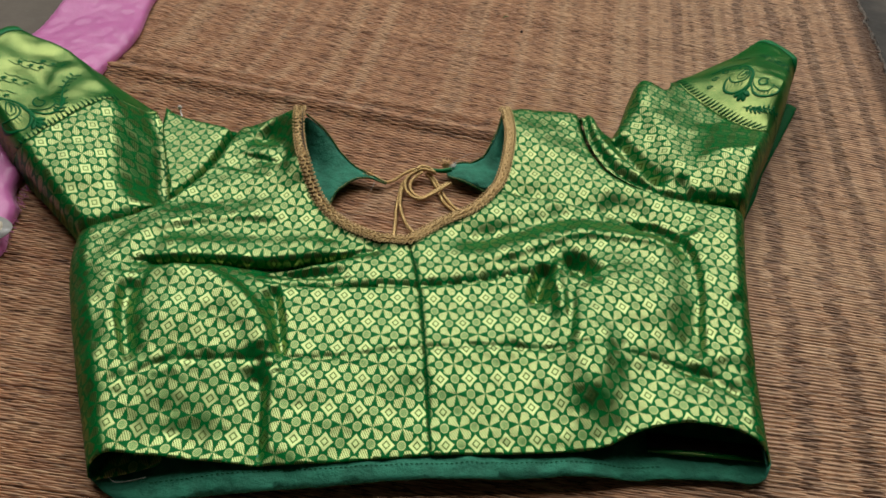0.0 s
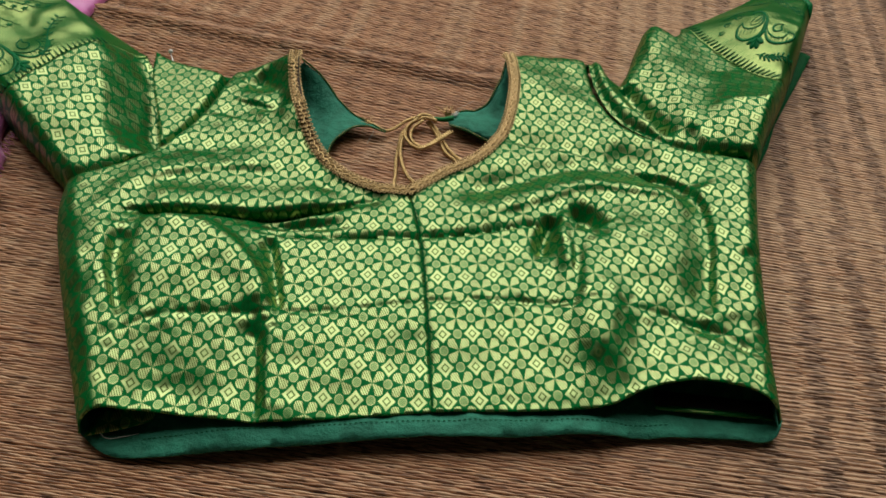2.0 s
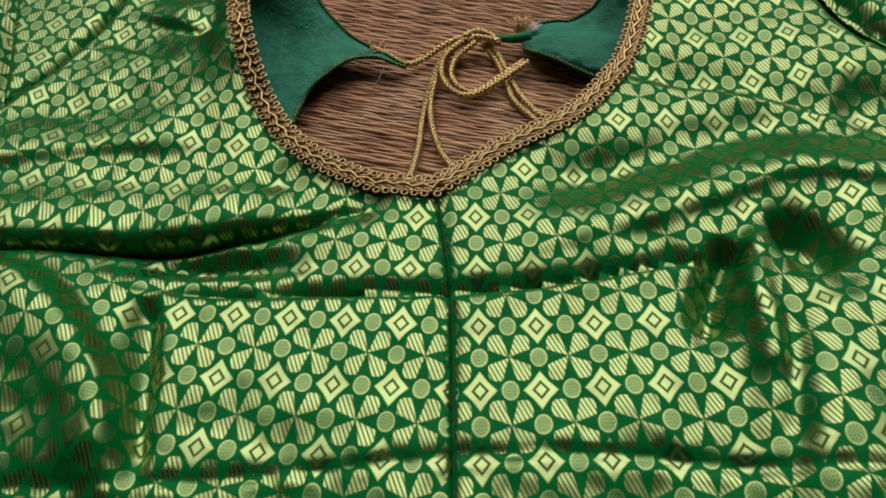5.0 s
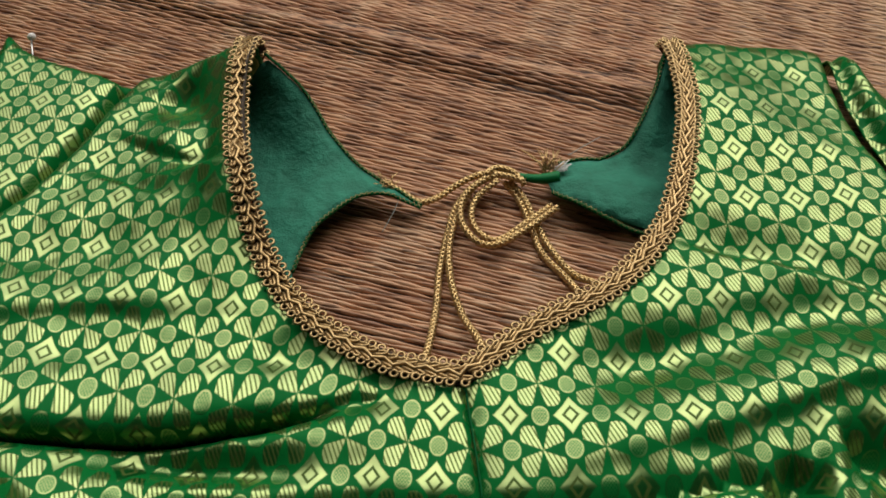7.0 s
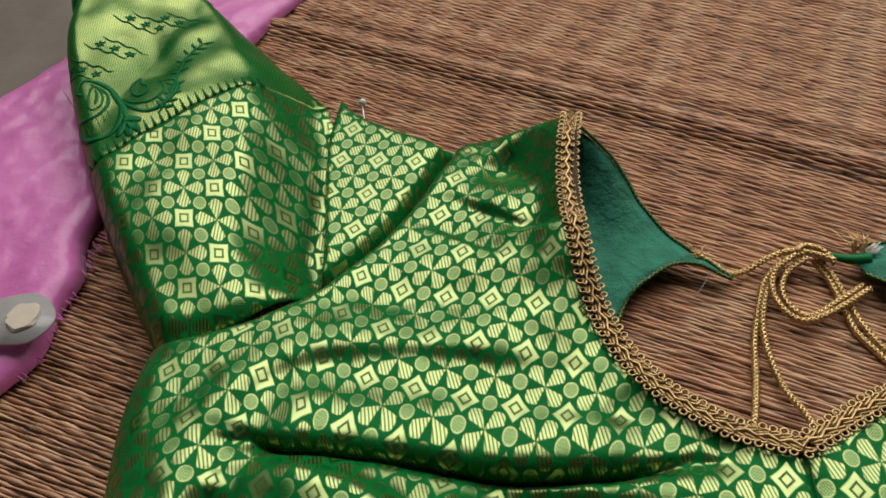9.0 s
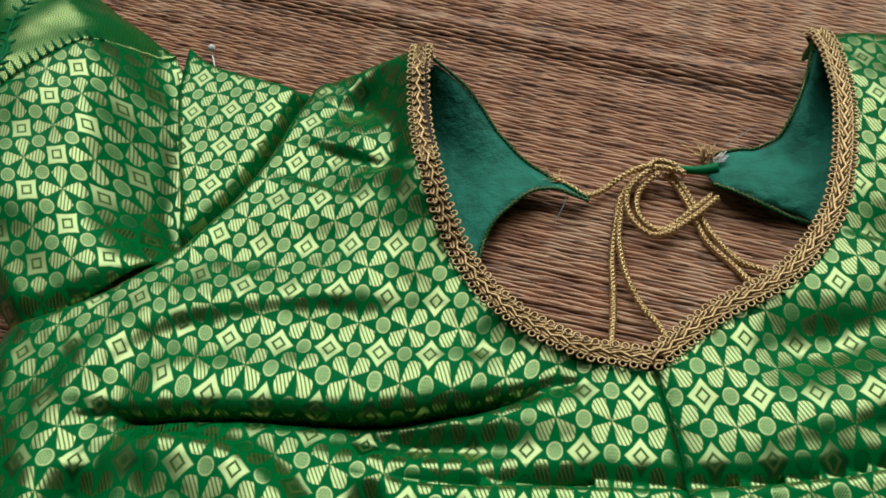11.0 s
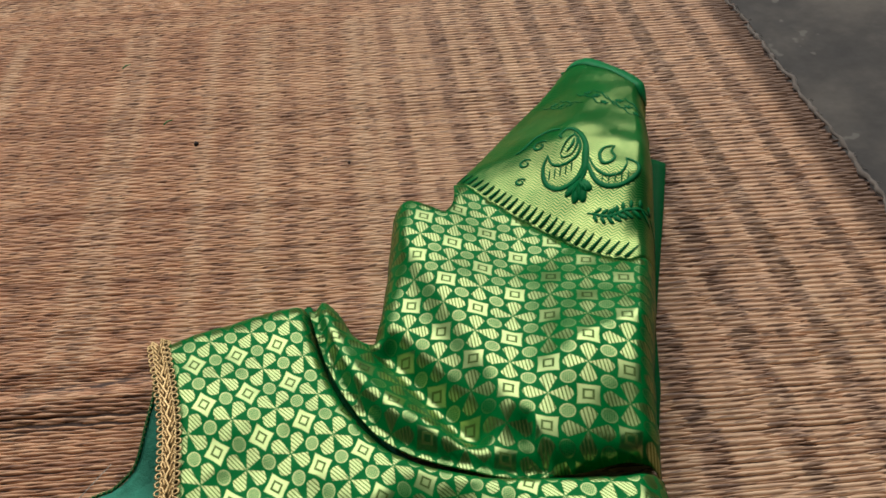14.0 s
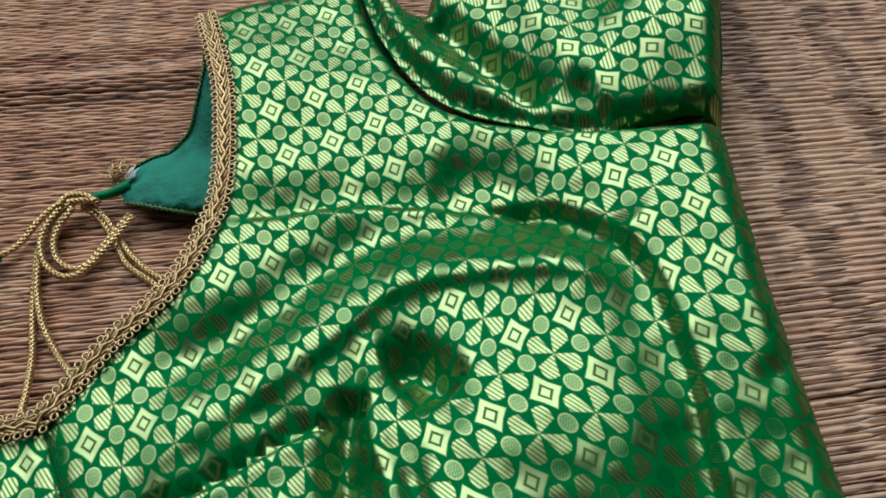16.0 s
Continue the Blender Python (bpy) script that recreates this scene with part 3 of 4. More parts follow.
# back of the blouse, lining side up, seen in the neck and below the hem
BACK_HEM = curve([(-0.203, -0.004), (-0.178, -0.019), (-0.121, -0.0175), (-0.022, -0.0095), (0.047, -0.0080), (0.151, -0.0035), (0.196, -0.006), (0.209, 0.006)])
BACK = np.vstack([
    BACK_HEM[:-1], curve([(0.209, 0.006), (0.216, 0.075), (0.229, 0.148), (0.246, 0.220)])[:-1],
    curve([(0.246, 0.220), (0.180, 0.246), (0.138, 0.316), (0.130, 0.352)])[:-1], curve([(0.130, 0.352), (0.100, 0.353), (0.064, 0.353)])[:-1],
    curve([(0.064, 0.353), (0.058, 0.333), (0.047, 0.311), (0.034, 0.305), (0.018, 0.302)])[:-1], curve([(0.018, 0.302), (0.013, 0.293), (0.015, 0.284)])[:-1],
    curve([(0.015, 0.284), (0.031, 0.273), (0.055, 0.264), (0.062, 0.230), (0.020, 0.185), (-0.030, 0.175), (-0.075, 0.200), (-0.083, 0.240), (-0.078, 0.258), (-0.062, 0.276), (-0.051, 0.279), (-0.036, 0.274)])[:-1],
    curve([(-0.036, 0.274), (-0.051, 0.284), (-0.064, 0.293), (-0.077, 0.306), (-0.089, 0.322), (-0.108, 0.336)])[:-1],
    curve([(-0.108, 0.336), (-0.140, 0.330), (-0.163, 0.322), (-0.200, 0.245), (-0.262, 0.190)])[:-1], curve([(-0.262, 0.190), (-0.255, 0.149), (-0.230, 0.072), (-0.203, -0.004)])[:-1]])


STRAP_L = curve([(-0.116, 0.350), (-0.100, 0.334), (-0.086, 0.320), (-0.074, 0.303), (-0.060, 0.290)])
STRAP_R = curve([(0.070, 0.366), (0.060, 0.340), (0.047, 0.313), (0.036, 0.305)])


def back_height(P):
    z = 0.0050 + 0.0018 * soft_noise(P, 40, 1.3) + 0.0012 * soft_noise(P, 110, 6.3)
    for run, rise, width in ((STRAP_L, 0.036, 0.013), (STRAP_R, 0.024, 0.011)):
        d, _, s = run_dist(P, run)
        z += rise * (1 - s) ** 1.2 * np.exp(-(d / width) ** 2)
    middle = np.clip((P[:, 0] + 0.175) / 0.05, 0, 1) * np.clip((0.125 - P[:, 0]) / 0.04, 0, 1)
    z += 0.0085 * np.exp(-(P[:, 1] / 0.020) ** 2) * middle
    return z + 0.006 * bell(P, -0.066, 0.270, 0.022, 0.022) + 0.007 * bell(P, 0.030, 0.282, 0.026, 0.016)


back = sheet("back_panel", BACK, back_height, LINING, blouse, None, 0.004, "dark green cotton lining of the back, inside up")

sheet("hem_facing", np.array([(-0.1985, -0.0075), (-0.180, -0.004), (-0.162, 0.001), (-0.158, 0.010), (-0.175, 0.012), (-0.193, 0.006)]), lambda P: 0.0095 + 0.30 * np.clip(P[:, 1], -0.01, 0.02), BROCADE, back,
      lambda P, z: P / np.array((0.0186, 0.0236)), 0.003, "brocade facing turned in at the hem")

# bound edge of the back neckline, with a zigzag thread
for run in ([(-0.108, 0.337), (-0.089, 0.323), (-0.077, 0.307), (-0.064, 0.294), (-0.051, 0.285), (-0.037, 0.275)], [(-0.037, 0.2735), (-0.051, 0.2785), (-0.062, 0.2755), (-0.078, 0.258), (-0.083, 0.240)],
            [(0.064, 0.354), (0.058, 0.334), (0.047, 0.312), (0.034, 0.306), (0.018, 0.303)], [(0.015, 0.2835), (0.031, 0.2725), (0.055, 0.2635)]):
    c = resample(curve(run), 0.0011)
    bm = bmesh.new()
    tube_into(bm, lift(c, back_height, 0.0002), 0.0008, 6)
    part("bound_edge", bm, MOTIF, back, "dark green bound edge")
    bm = bmesh.new()
    d = np.gradient(c, axis=0)
    d /= np.linalg.norm(d, axis=1)[:, None]
    zig = c + np.column_stack([-d[:, 1], d[:, 0]]) * (0.0007 * (-1.0) ** np.arange(len(c)))[:, None]
    tube_into(bm, lift(zig, back_height, 0.0009), 0.00018, 4)
    part("edge_stitch", bm, TRIM, back, "fine gold zigzag stitch")

# sleeves
TEETH_L = [(-0.270, 0.350), (-0.292, 0.328), (-0.311, 0.302), (-0.328, 0.279), (-0.343, 0.282)]
TEETH_R = [(0.231, 0.420), (0.246, 0.379), (0.2585, 0.350), (0.270, 0.326), (0.281, 0.314), (0.297, 0.314)]
TEETH_RUN = curve(TEETH_R)
SLEEVE_L = np.vstack([curve([(-0.262, 0.190), (-0.233, 0.207), (-0.207, 0.236)])[:-1], curve([(-0.207, 0.236), (-0.212, 0.270), (-0.226, 0.324), (-0.245, 0.361)])[:-1],
                      curve([(-0.245, 0.361)] + TEETH_L)[:-1], curve([(-0.343, 0.282), (-0.317, 0.250), (-0.262, 0.190)])[:-1]])
BORDER_L = np.vstack([curve([(-0.245, 0.361), (-0.281, 0.390), (-0.317, 0.417), (-0.344, 0.438), (-0.383, 0.457)])[:-1], curve([(-0.383, 0.457), (-0.402, 0.446), (-0.417, 0.402)])[:-1],
                      curve([(-0.417, 0.402), (-0.402, 0.366), (-0.363, 0.308), (-0.343, 0.282)])[:-1], curve(TEETH_L[::-1] + [(-0.245, 0.361)])[:-1]])
SLEEVE_R = np.vstack([curve([(0.250, 0.222), (0.207, 0.236), (0.182, 0.248), (0.152, 0.274), (0.138, 0.316), (0.136, 0.365)])[:-1],
                      curve([(0.136, 0.365), (0.146, 0.367), (0.152, 0.354), (0.154, 0.342), (0.160, 0.336)])[:-1],
                      curve([(0.160, 0.336), (0.168, 0.345), (0.178, 0.374), (0.189, 0.403)])[:-1], curve([(0.189, 0.403), (0.202, 0.402), (0.216, 0.388)])[:-1],
                      curve([(0.216, 0.388), (0.224, 0.398), (0.231, 0.420)])[:-1], curve(TEETH_R)[:-1],
                      curve([(0.297, 0.314), (0.268, 0.262), (0.250, 0.222)])[:-1]])
BORDER_R = np.vstack([curve([(0.231, 0.420), (0.266, 0.447), (0.330, 0.493)])[:-1], curve([(0.330, 0.493), (0.340, 0.485), (0.353, 0.447), (0.354, 0.430)])[:-1],
                      curve([(0.354, 0.430), (0.332, 0.382), (0.297, 0.314)])[:-1], curve(TEETH_R[::-1])[:-1]])
RIM_L = curve([(-0.207, 0.236), (-0.212, 0.270), (-0.226, 0.324), (-0.245, 0.361), (-0.281, 0.390), (-0.317, 0.417), (-0.344, 0.438), (-0.383, 0.457)])
RIM_L2 = curve([(-0.417, 0.402), (-0.402, 0.366), (-0.363, 0.308), (-0.317, 0.250), (-0.262, 0.190)])
RIM_R = curve([(0.160, 0.336), (0.178, 0.374), (0.189, 0.403)])
RIM_R2 = curve([(0.354, 0.430), (0.332, 0.382), (0.297, 0.314), (0.268, 0.262), (0.250, 0.222)])
RIM_R3 = curve([(0.231, 0.420), (0.266, 0.447), (0.330, 0.493)])


RIM_R4 = curve([(0.136, 0.365), (0.146, 0.367), (0.152, 0.354), (0.154, 0.342), (0.160, 0.336)])


def rolled(P, z, rims, low):
    for run, width in rims:
        d, _, _ = run_dist(P, run)
        k = 1 - np.clip(d / width, 0, 1)
        z = low + (z - low) * np.sqrt(np.clip(1 - k * k, 0, 1))
    return z


def eased(q, width, soft):
    """Rises from 0 to width as q does, with rounded shoulders."""
    return 0.5 * (np.sqrt(q * q + soft * soft) - np.sqrt((q - width) ** 2 + soft * soft) + width)


def sleeve_l_height(P):
    z = 0.028 + 0.004 * bell(P, -0.30, 0.34, 0.06, 0.06) + 0.13 * np.clip(-0.34 - P[:, 0], 0, 0.10) + 0.03 * np.clip(-0.62 * P[:, 0] + 0.78 * P[:, 1] - 0.50, 0, 0.12) + 0.0015 * soft_noise(P, 25, 5.5)
    d, side, _ = run_dist(P, curve([(-0.225, 0.215), (-0.248, 0.245), (-0.257, 0.275), (-0.268, 0.320), (-0.285, 0.360), (-0.330, 0.420)]))
    z += 0.011 * (1 - np.exp(-(run_dist(P, ARM_L)[0] / 0.060) ** 2)) - 0.90 * eased(-d * side, 0.030, 0.003) * np.clip((P[:, 1] - 0.215) / 0.03, 0, 1)
    d, _, s = run_dist(P, curve([(-0.330, 0.350), (-0.365, 0.400), (-0.375, 0.450)]))
    z -= 0.002 * np.exp(-(d / 0.010) ** 2)
    d, _, _ = run_dist(P, ARM_L)
    z -= 0.006 * np.exp(-(d / 0.006) ** 2)
    z += 0.0022 * soft_noise(P, 48, 6.6)
    return np.maximum(rolled(P, rolled(P, z, [(RIM_L, 0.010)], 0.016), [(RIM_L2, 0.013)], 0.006), 0.004)


def sleeve_r_height(P):
    x, y = P[:, 0], P[:, 1]
    z = 0.024 + 0.0015 * soft_noise(P, 25, 8.5) + 0.0006 * soft_noise(P, 80, 4.5)
    for run, rise, width in (([(0.164, 0.322), (0.171, 0.302), (0.179, 0.280), (0.184, 0.266)], -0.012, 0.007),
                             ([(0.192, 0.396), (0.195, 0.366), (0.199, 0.336), (0.203, 0.300), (0.206, 0.268)], 0.010, (0.011, 0.038)),
                             ([(0.142, 0.350), (0.146, 0.315), (0.160, 0.285), (0.180, 0.262)], 0.004, 0.005)):
        d, side, s = run_dist(P, curve(run, 5))
        if isinstance(width, tuple):
            width = np.where(side > 0, *width[::-1])
        z += rise * np.exp(-(d / width) ** 2) * (np.clip(s / 0.45, 0.1, 1) if rise > 0.01 else 1)
    # the cloth climbs eastwards on to the puffed outer half, which dips along the seam of the border
    d, side, _ = run_dist(P, curve([(0.216, 0.200), (0.222, 0.262), (0.226, 0.286), (0.231, 0.323), (0.236, 0.359), (0.250, 0.420), (0.290, 0.470)]))
    climb, steep = eased(-d * side, 0.044, 0.006) / 0.044, eased(-d * side + 0.009, 0.020, 0.004) / 0.020
    d, side, _ = run_dist(P, TEETH_RUN)
    rise = 0.27 * np.clip(0.338 - y, 0, 0.060) - 0.20 * np.clip(0.278 - y, 0, 0.06)
    z += climb * np.where(side > 0, np.minimum(0.010 + 0.45 * d, 0.029), 0.010) + steep * rise * np.exp(-(np.where(side > 0, d, 0) / 0.012) ** 2)
    z += 0.0016 * soft_noise(P, 48, 1.6) * climb
    z -= 0.19 * np.clip((x - 0.29) * 0.6 + (y - 0.37) * 0.8 - 0.02, 0, 0.12)
    d, _, _ = run_dist(P, ARM_R)
    z -= 0.008 * np.exp(-(d / 0.0045) ** 2)
    z = rolled(P, rolled(P, z, [(RIM_R3, 0.020)], 0.016), [(ARM_R, 0.007)], 0.022)
    return np.maximum(rolled(P, z, [(RIM_R, 0.014), (RIM_R2, 0.011), (RIM_R4, 0.010)], 0.006), 0.004)


def sleeve_uv(ax, ay, bx, by, square=(0.0, 0.0)):
    """Stars counted along two steps of the weave; one of the squares lies at a given place."""
    inv = np.linalg.inv(np.array([[ax, bx], [ay, by]]))
    return lambda P, z: (P - np.array(square)) @ inv.T + 0.5


def teeth(parent, run, height, inward, count):
    """A row of long green teeth where the border begins."""
    bm = bmesh.new()
    pts = resample(run, np.linalg.norm(np.diff(run, axis=0), axis=1).sum() / count)
    for a, b in zip(pts, pts[1:]):
        d = b - a
        tip = (a + b) / 2 + d * 0.5 + np.array(inward) * 0.0085
        quad = [a + d * 0.25, a + d * 0.72, tip + d * 0.06, tip - d * 0.06]
        z = height(np.array(quad)) + 0.0006
        bm.faces.new([bm.verts.new((*q, h)) for q, h in zip(quad, z)])
    ob = part("border_teeth", bm, MOTIF, parent, "dark green pointed teeth along the border")
    ob.modifiers.new("thickness", "SOLIDIFY").thickness = 0.0003


def ribbon_into(bm, run, width, height, up=0.0007, taper=0.3):
    run = resample(curve(run, 8) if len(run) > 2 else run, 0.0012)
    n = len(run)
    d = np.gradient(run, axis=0)
    d /= np.linalg.norm(d, axis=1)[:, None] + 1e-12
    nrm = np.column_stack([-d[:, 1], d[:, 0]])
    s = np.linspace(0, 1, n)
    w = width * (taper + (1 - taper) * np.sin(np.pi * np.clip(s, 0, 1)) ** 0.6) / 2
    A, B = run + nrm * w[:, None], run - nrm * w[:, None]
    zA, zB = height(A) + up, height(B) + up
    va = [bm.verts.new((*p, z)) for p, z in zip(A, zA)]
    vb = [bm.verts.new((*p, z)) for p, z in zip(B, zB)]
    for i in range(n - 1):
        bm.faces.new((vb[i], vb[i + 1], va[i + 1], va[i]))


def motif(name, parent, runs, frame_of, height, label):
    """Woven motif: ribbons drawn in the border's own axes (along the border, across it)."""
    bm = bmesh.new()
    o, ex, ey = (np.array(q, float) for q in frame_of)
    for run, width in runs:
        ribbon_into(bm, np.array([o + ex * a + ey * b for a, b in run]), width * 1.1, height, 0.00045)
    ob = part(name, bm, WOVEN, parent, label)
    ob.modifiers.new("thickness", "SOLIDIFY").thickness = 0.00012


def spiral(cx, cy, r0, r1, a0, a1, n=9):
    return [(cx + (r0 + (r1 - r0) * i / (n - 1)) * math.cos(a0 + (a1 - a0) * i / (n - 1)), cy + (r0 + (r1 - r0) * i / (n - 1)) * math.sin(a0 + (a1 - a0) * i / (n - 1))) for i in range(n)]


def border_motifs(parent, frame_of, height, sprigs, vines, two=True):
    left = [([(-0.014, 0.049), (-0.0166, 0.039), (-0.015, 0.028), (-0.009, 0.022), (-0.002, 0.023), (0.0045, 0.030), (0.008, 0.042), (0.008, 0.057), (0.004, 0.069), (-0.002, 0.073), (-0.007, 0.067), (-0.006, 0.061)], 0.0026),
            ([(-0.014, 0.049), (-0.0117, 0.0416), (-0.0056, 0.0395), (0.0017, 0.0438), (0.005, 0.052), (0.004, 0.061), (0.001, 0.068)], 0.0015),
            ([(-0.0065, 0.048), (-0.0045, 0.0546), (0.0002, 0.0635), (0.003, 0.0635), (0.003, 0.0546), (0.0, 0.047), (-0.005, 0.045), (-0.0065, 0.048)], 0.0011),
            ([(-0.003, 0.049), (0.0005, 0.055), (0.0015, 0.061)], 0.0014)]
    left += [([(-0.034, 0.057), (-0.0285, 0.062), (-0.023, 0.070), (-0.015, 0.076), (-0.007, 0.074)], 0.0024)] if two else []
    left += [([(-0.013 + k * 0.0032, 0.0285 + 0.0012 * k), (-0.0125 + k * 0.0032, 0.0375 + 0.0010 * k)], 0.0005) for k in range(5)]
    right = [([(0.008, 0.044), (0.013, 0.027), (0.0207, 0.022), (0.030, 0.025), (0.0366, 0.034), (0.037, 0.042), (0.0305, 0.046)], 0.0022),
             ([(0.0305, 0.046), (0.031, 0.040), (0.0274, 0.0315), (0.0196, 0.0294), (0.013, 0.0354), (0.0098, 0.044)], 0.0013),
             ([(0.025, 0.058), (0.0187, 0.0536), (0.0158, 0.045), (0.0178, 0.0386), (0.0224, 0.040), (0.0245, 0.046), (0.0227, 0.0514), (0.025, 0.058)], 0.0016),
             ([(0.0078, 0.057), (0.0075, 0.0354), (0.0054, 0.025)], 0.0030)]
    right += [([(0.017 + k * 0.0035, 0.0245), (0.0175 + k * 0.0035, 0.0295 + 0.0003 * k * k)], 0.0005) for k in range(5)]
    motif("paisley_motif", parent, left, frame_of, height, "woven dark green paisley curl")
    motif("paisley_motif", parent, right, frame_of, height, "woven dark green paisley drop")
    motif("flower_motif", parent, [([(0.0045, 0.026), (x, y)], 0.0042) for x, y in ((-0.003, 0.015), (0.002, 0.010), (0.0072, 0.011), (0.011, 0.019))], frame_of, height, "woven green fan of petals")
    for vine in vines:
        stem = curve(vine, 6)
        runs = [(vine, 0.0016)]
        for q, d in list(zip(stem, np.gradient(stem, axis=0)))[2::2]:
            d = d / (np.linalg.norm(d) + 1e-9)
            for side in (1, -1):
                n_ = np.array((-d[1], d[0])) * side
                runs.append(([tuple(q + n_ * 0.0005), tuple(q + n_ * 0.0052 + d * 0.0030)], 0.0017))
        motif("vine_motif", parent, runs, frame_of, height, "woven green leafy vine")
    if two:
        for x, y, r in ((-0.0192, 0.059, 0.0050), (-0.0276, 0.0457, 0.0042), (-0.030, 0.030, 0.0034)):
            motif("curl_motif", parent, [(spiral(x, y, r, r * 0.3, 0.5, 7.5, 12), 0.0012)], frame_of, height, "small woven green curl")
    for x, y in sprigs:
        runs = []
        for k in range(3):
            cx, cy = x + k * 0.0050 - 0.005, y - k * 0.0085 + 0.008
            runs += [([(cx, cy), (cx + 0.0030 * math.cos(a), cy + 0.0030 * math.sin(a))], 0.0015) for a in np.linspace(0, math.tau, 6)[:-1]]
        for side in (-0.0055, 0.0055):
            runs.append(([(x - 0.007 + k * 0.0025 + side, y + 0.012 - k * 0.0042 + 0.0014 * (-1) ** k) for k in range(7)], 0.0009))
        motif("sprig_motif", parent, runs, frame_of, height, "woven sprig of small green flowers")


def unit(x, y):
    L = math.hypot(x, y)
    return (x / L, y / L)


sleeve_l = sheet("sleeve", SLEEVE_L, sleeve_l_height, BROCADE, blouse, sleeve_uv(0.0212, -0.0138, 0.0064, 0.0195, (-0.299, 0.246)), 0.0024, "short brocade sleeve with gold border, rolled edge")
cuff_l = sheet("sleeve_border", BORDER_L, sleeve_l_height, BORDER, sleeve_l, None, 0.0026, "gold woven sleeve border with green paisleys")
sleeve_r = sheet("sleeve", SLEEVE_R, sleeve_r_height, BROCADE, blouse, sleeve_uv(0.0188, 0.0022, 0.0075, -0.0220, (0.197, 0.295)), 0.0024, "short brocade sleeve with a deep fold at the armhole")
cuff_r = sheet("sleeve_border", BORDER_R, sleeve_r_height, BORDER, sleeve_r, None, 0.0026, "gold woven sleeve border with green paisleys")
ex, ey = unit(0.075, -0.090), unit(0.090, 0.075)
teeth(sleeve_r, curve([(x + 0.001, y + 0.001) for x, y in TEETH_R[:-1]]), sleeve_r_height, ey, 26)
border_motifs(sleeve_r, ((0.2695, 0.3535), (0.663, -0.626), (0.32, 0.675)), sleeve_r_height, ((-0.0066, 0.131), (0.0154, 0.132), (0.0347, 0.1203)), ([(0.009, 0.003), (0.020, 0.001), (0.0285, 0.005), (0.0435, 0.0145)],))
ex, ey = unit(0.060, 0.085), unit(-0.085, 0.060)
teeth(sleeve_l, curve(TEETH_L[::-1]), sleeve_l_height, ey, 26)
border_motifs(sleeve_l, ((-0.312, 0.287), (0.67, 0.74), (-0.74, 0.67)), sleeve_l_height, ((0.0466, 0.108), (0.0234, 0.092), (0.002, 0.085), (0.063, 0.098)), ([(0.020, 0.018), (0.030, 0.027), (0.048, 0.055), (0.064, 0.066)],), False)
# plain green selvedge at the sleeve ends
for sl, run, hf in ((sleeve_r, [(0.327, 0.4895), (0.333, 0.4880), (0.339, 0.482), (0.345, 0.468), (0.350, 0.452), (0.3515, 0.440), (0.3515, 0.432)], sleeve_r_height), (sleeve_l, [(-0.377, 0.4525), (-0.385, 0.4505), (-0.399, 0.4405), (-0.408, 0.422), (-0.4135, 0.404)], sleeve_l_height)):
    bm = bmesh.new()
    ribbon_into(bm, np.array(run), 0.0072, hf, 0.0005, 0.8)
    ob = part("selvedge", bm, SATIN, sl, "plain green satin edge of the sleeve")
    ob.modifiers.new("thickness", "SOLIDIFY").thickness = 0.0002
# lower layer of the sleeves, peeping out beside the upper one
low = lambda P: 0.003 + 0 * P[:, 0]
sheet("sleeve_underlayer", np.array([(0.258, 0.240), (0.275, 0.268), (0.290, 0.300), (0.332, 0.368), (0.355, 0.406), (0.349, 0.415), (0.322, 0.396), (0.246, 0.256)]), low, MOTIF, sleeve_r, None, 0.006, "dark green underside layer of the sleeve")

# dark tubes along the set-in sleeve seams, standing for shade in the grooves
for run, z in ((ARM_L, 0.010), (ARM_R, 0.009)):
    bm = bmesh.new()
    tube_into(bm, np.column_stack([resample(run, 0.004), np.full(len(resample(run, 0.004)), z)]), 0.0024, 8)
    part("armhole_seam_shade", bm, MOTIF, blouse, "dark green strip for the shade in the armhole seam")

# the shoulder flap that carries the pin
CAP = np.vstack([curve([(-0.166, 0.330), (-0.218, 0.350), (-0.236, 0.364)])[:-1], curve([(-0.236, 0.364), (-0.230, 0.320), (-0.212, 0.262), (-0.205, 0.234)])[:-1], curve([(-0.205, 0.234), (-0.183, 0.277), (-0.166, 0.330)])[:-1]])


def cap_height(P):
    z = 0.021 + 0.001 * soft_noise(P, 30, 2.2)
    d, _, _ = run_dist(P, ARM_L)
    z -= 0.013 * np.exp(-(d / 0.0038) ** 2)
    return rolled(P, z, [(curve([(-0.166, 0.330), (-0.218, 0.350), (-0.236, 0.364)]), 0.004)], 0.016)


sheet("shoulder_flap", CAP, cap_height, BROCADE, blouse, sleeve_uv(0.0186, 0.0014, -0.0012, 0.0236), 0.0024)

# neckline braid: a stem with pairs of looped threads
NECK = np.vstack([NECK_L[::-1][:-1], NECK_R[::-1]])


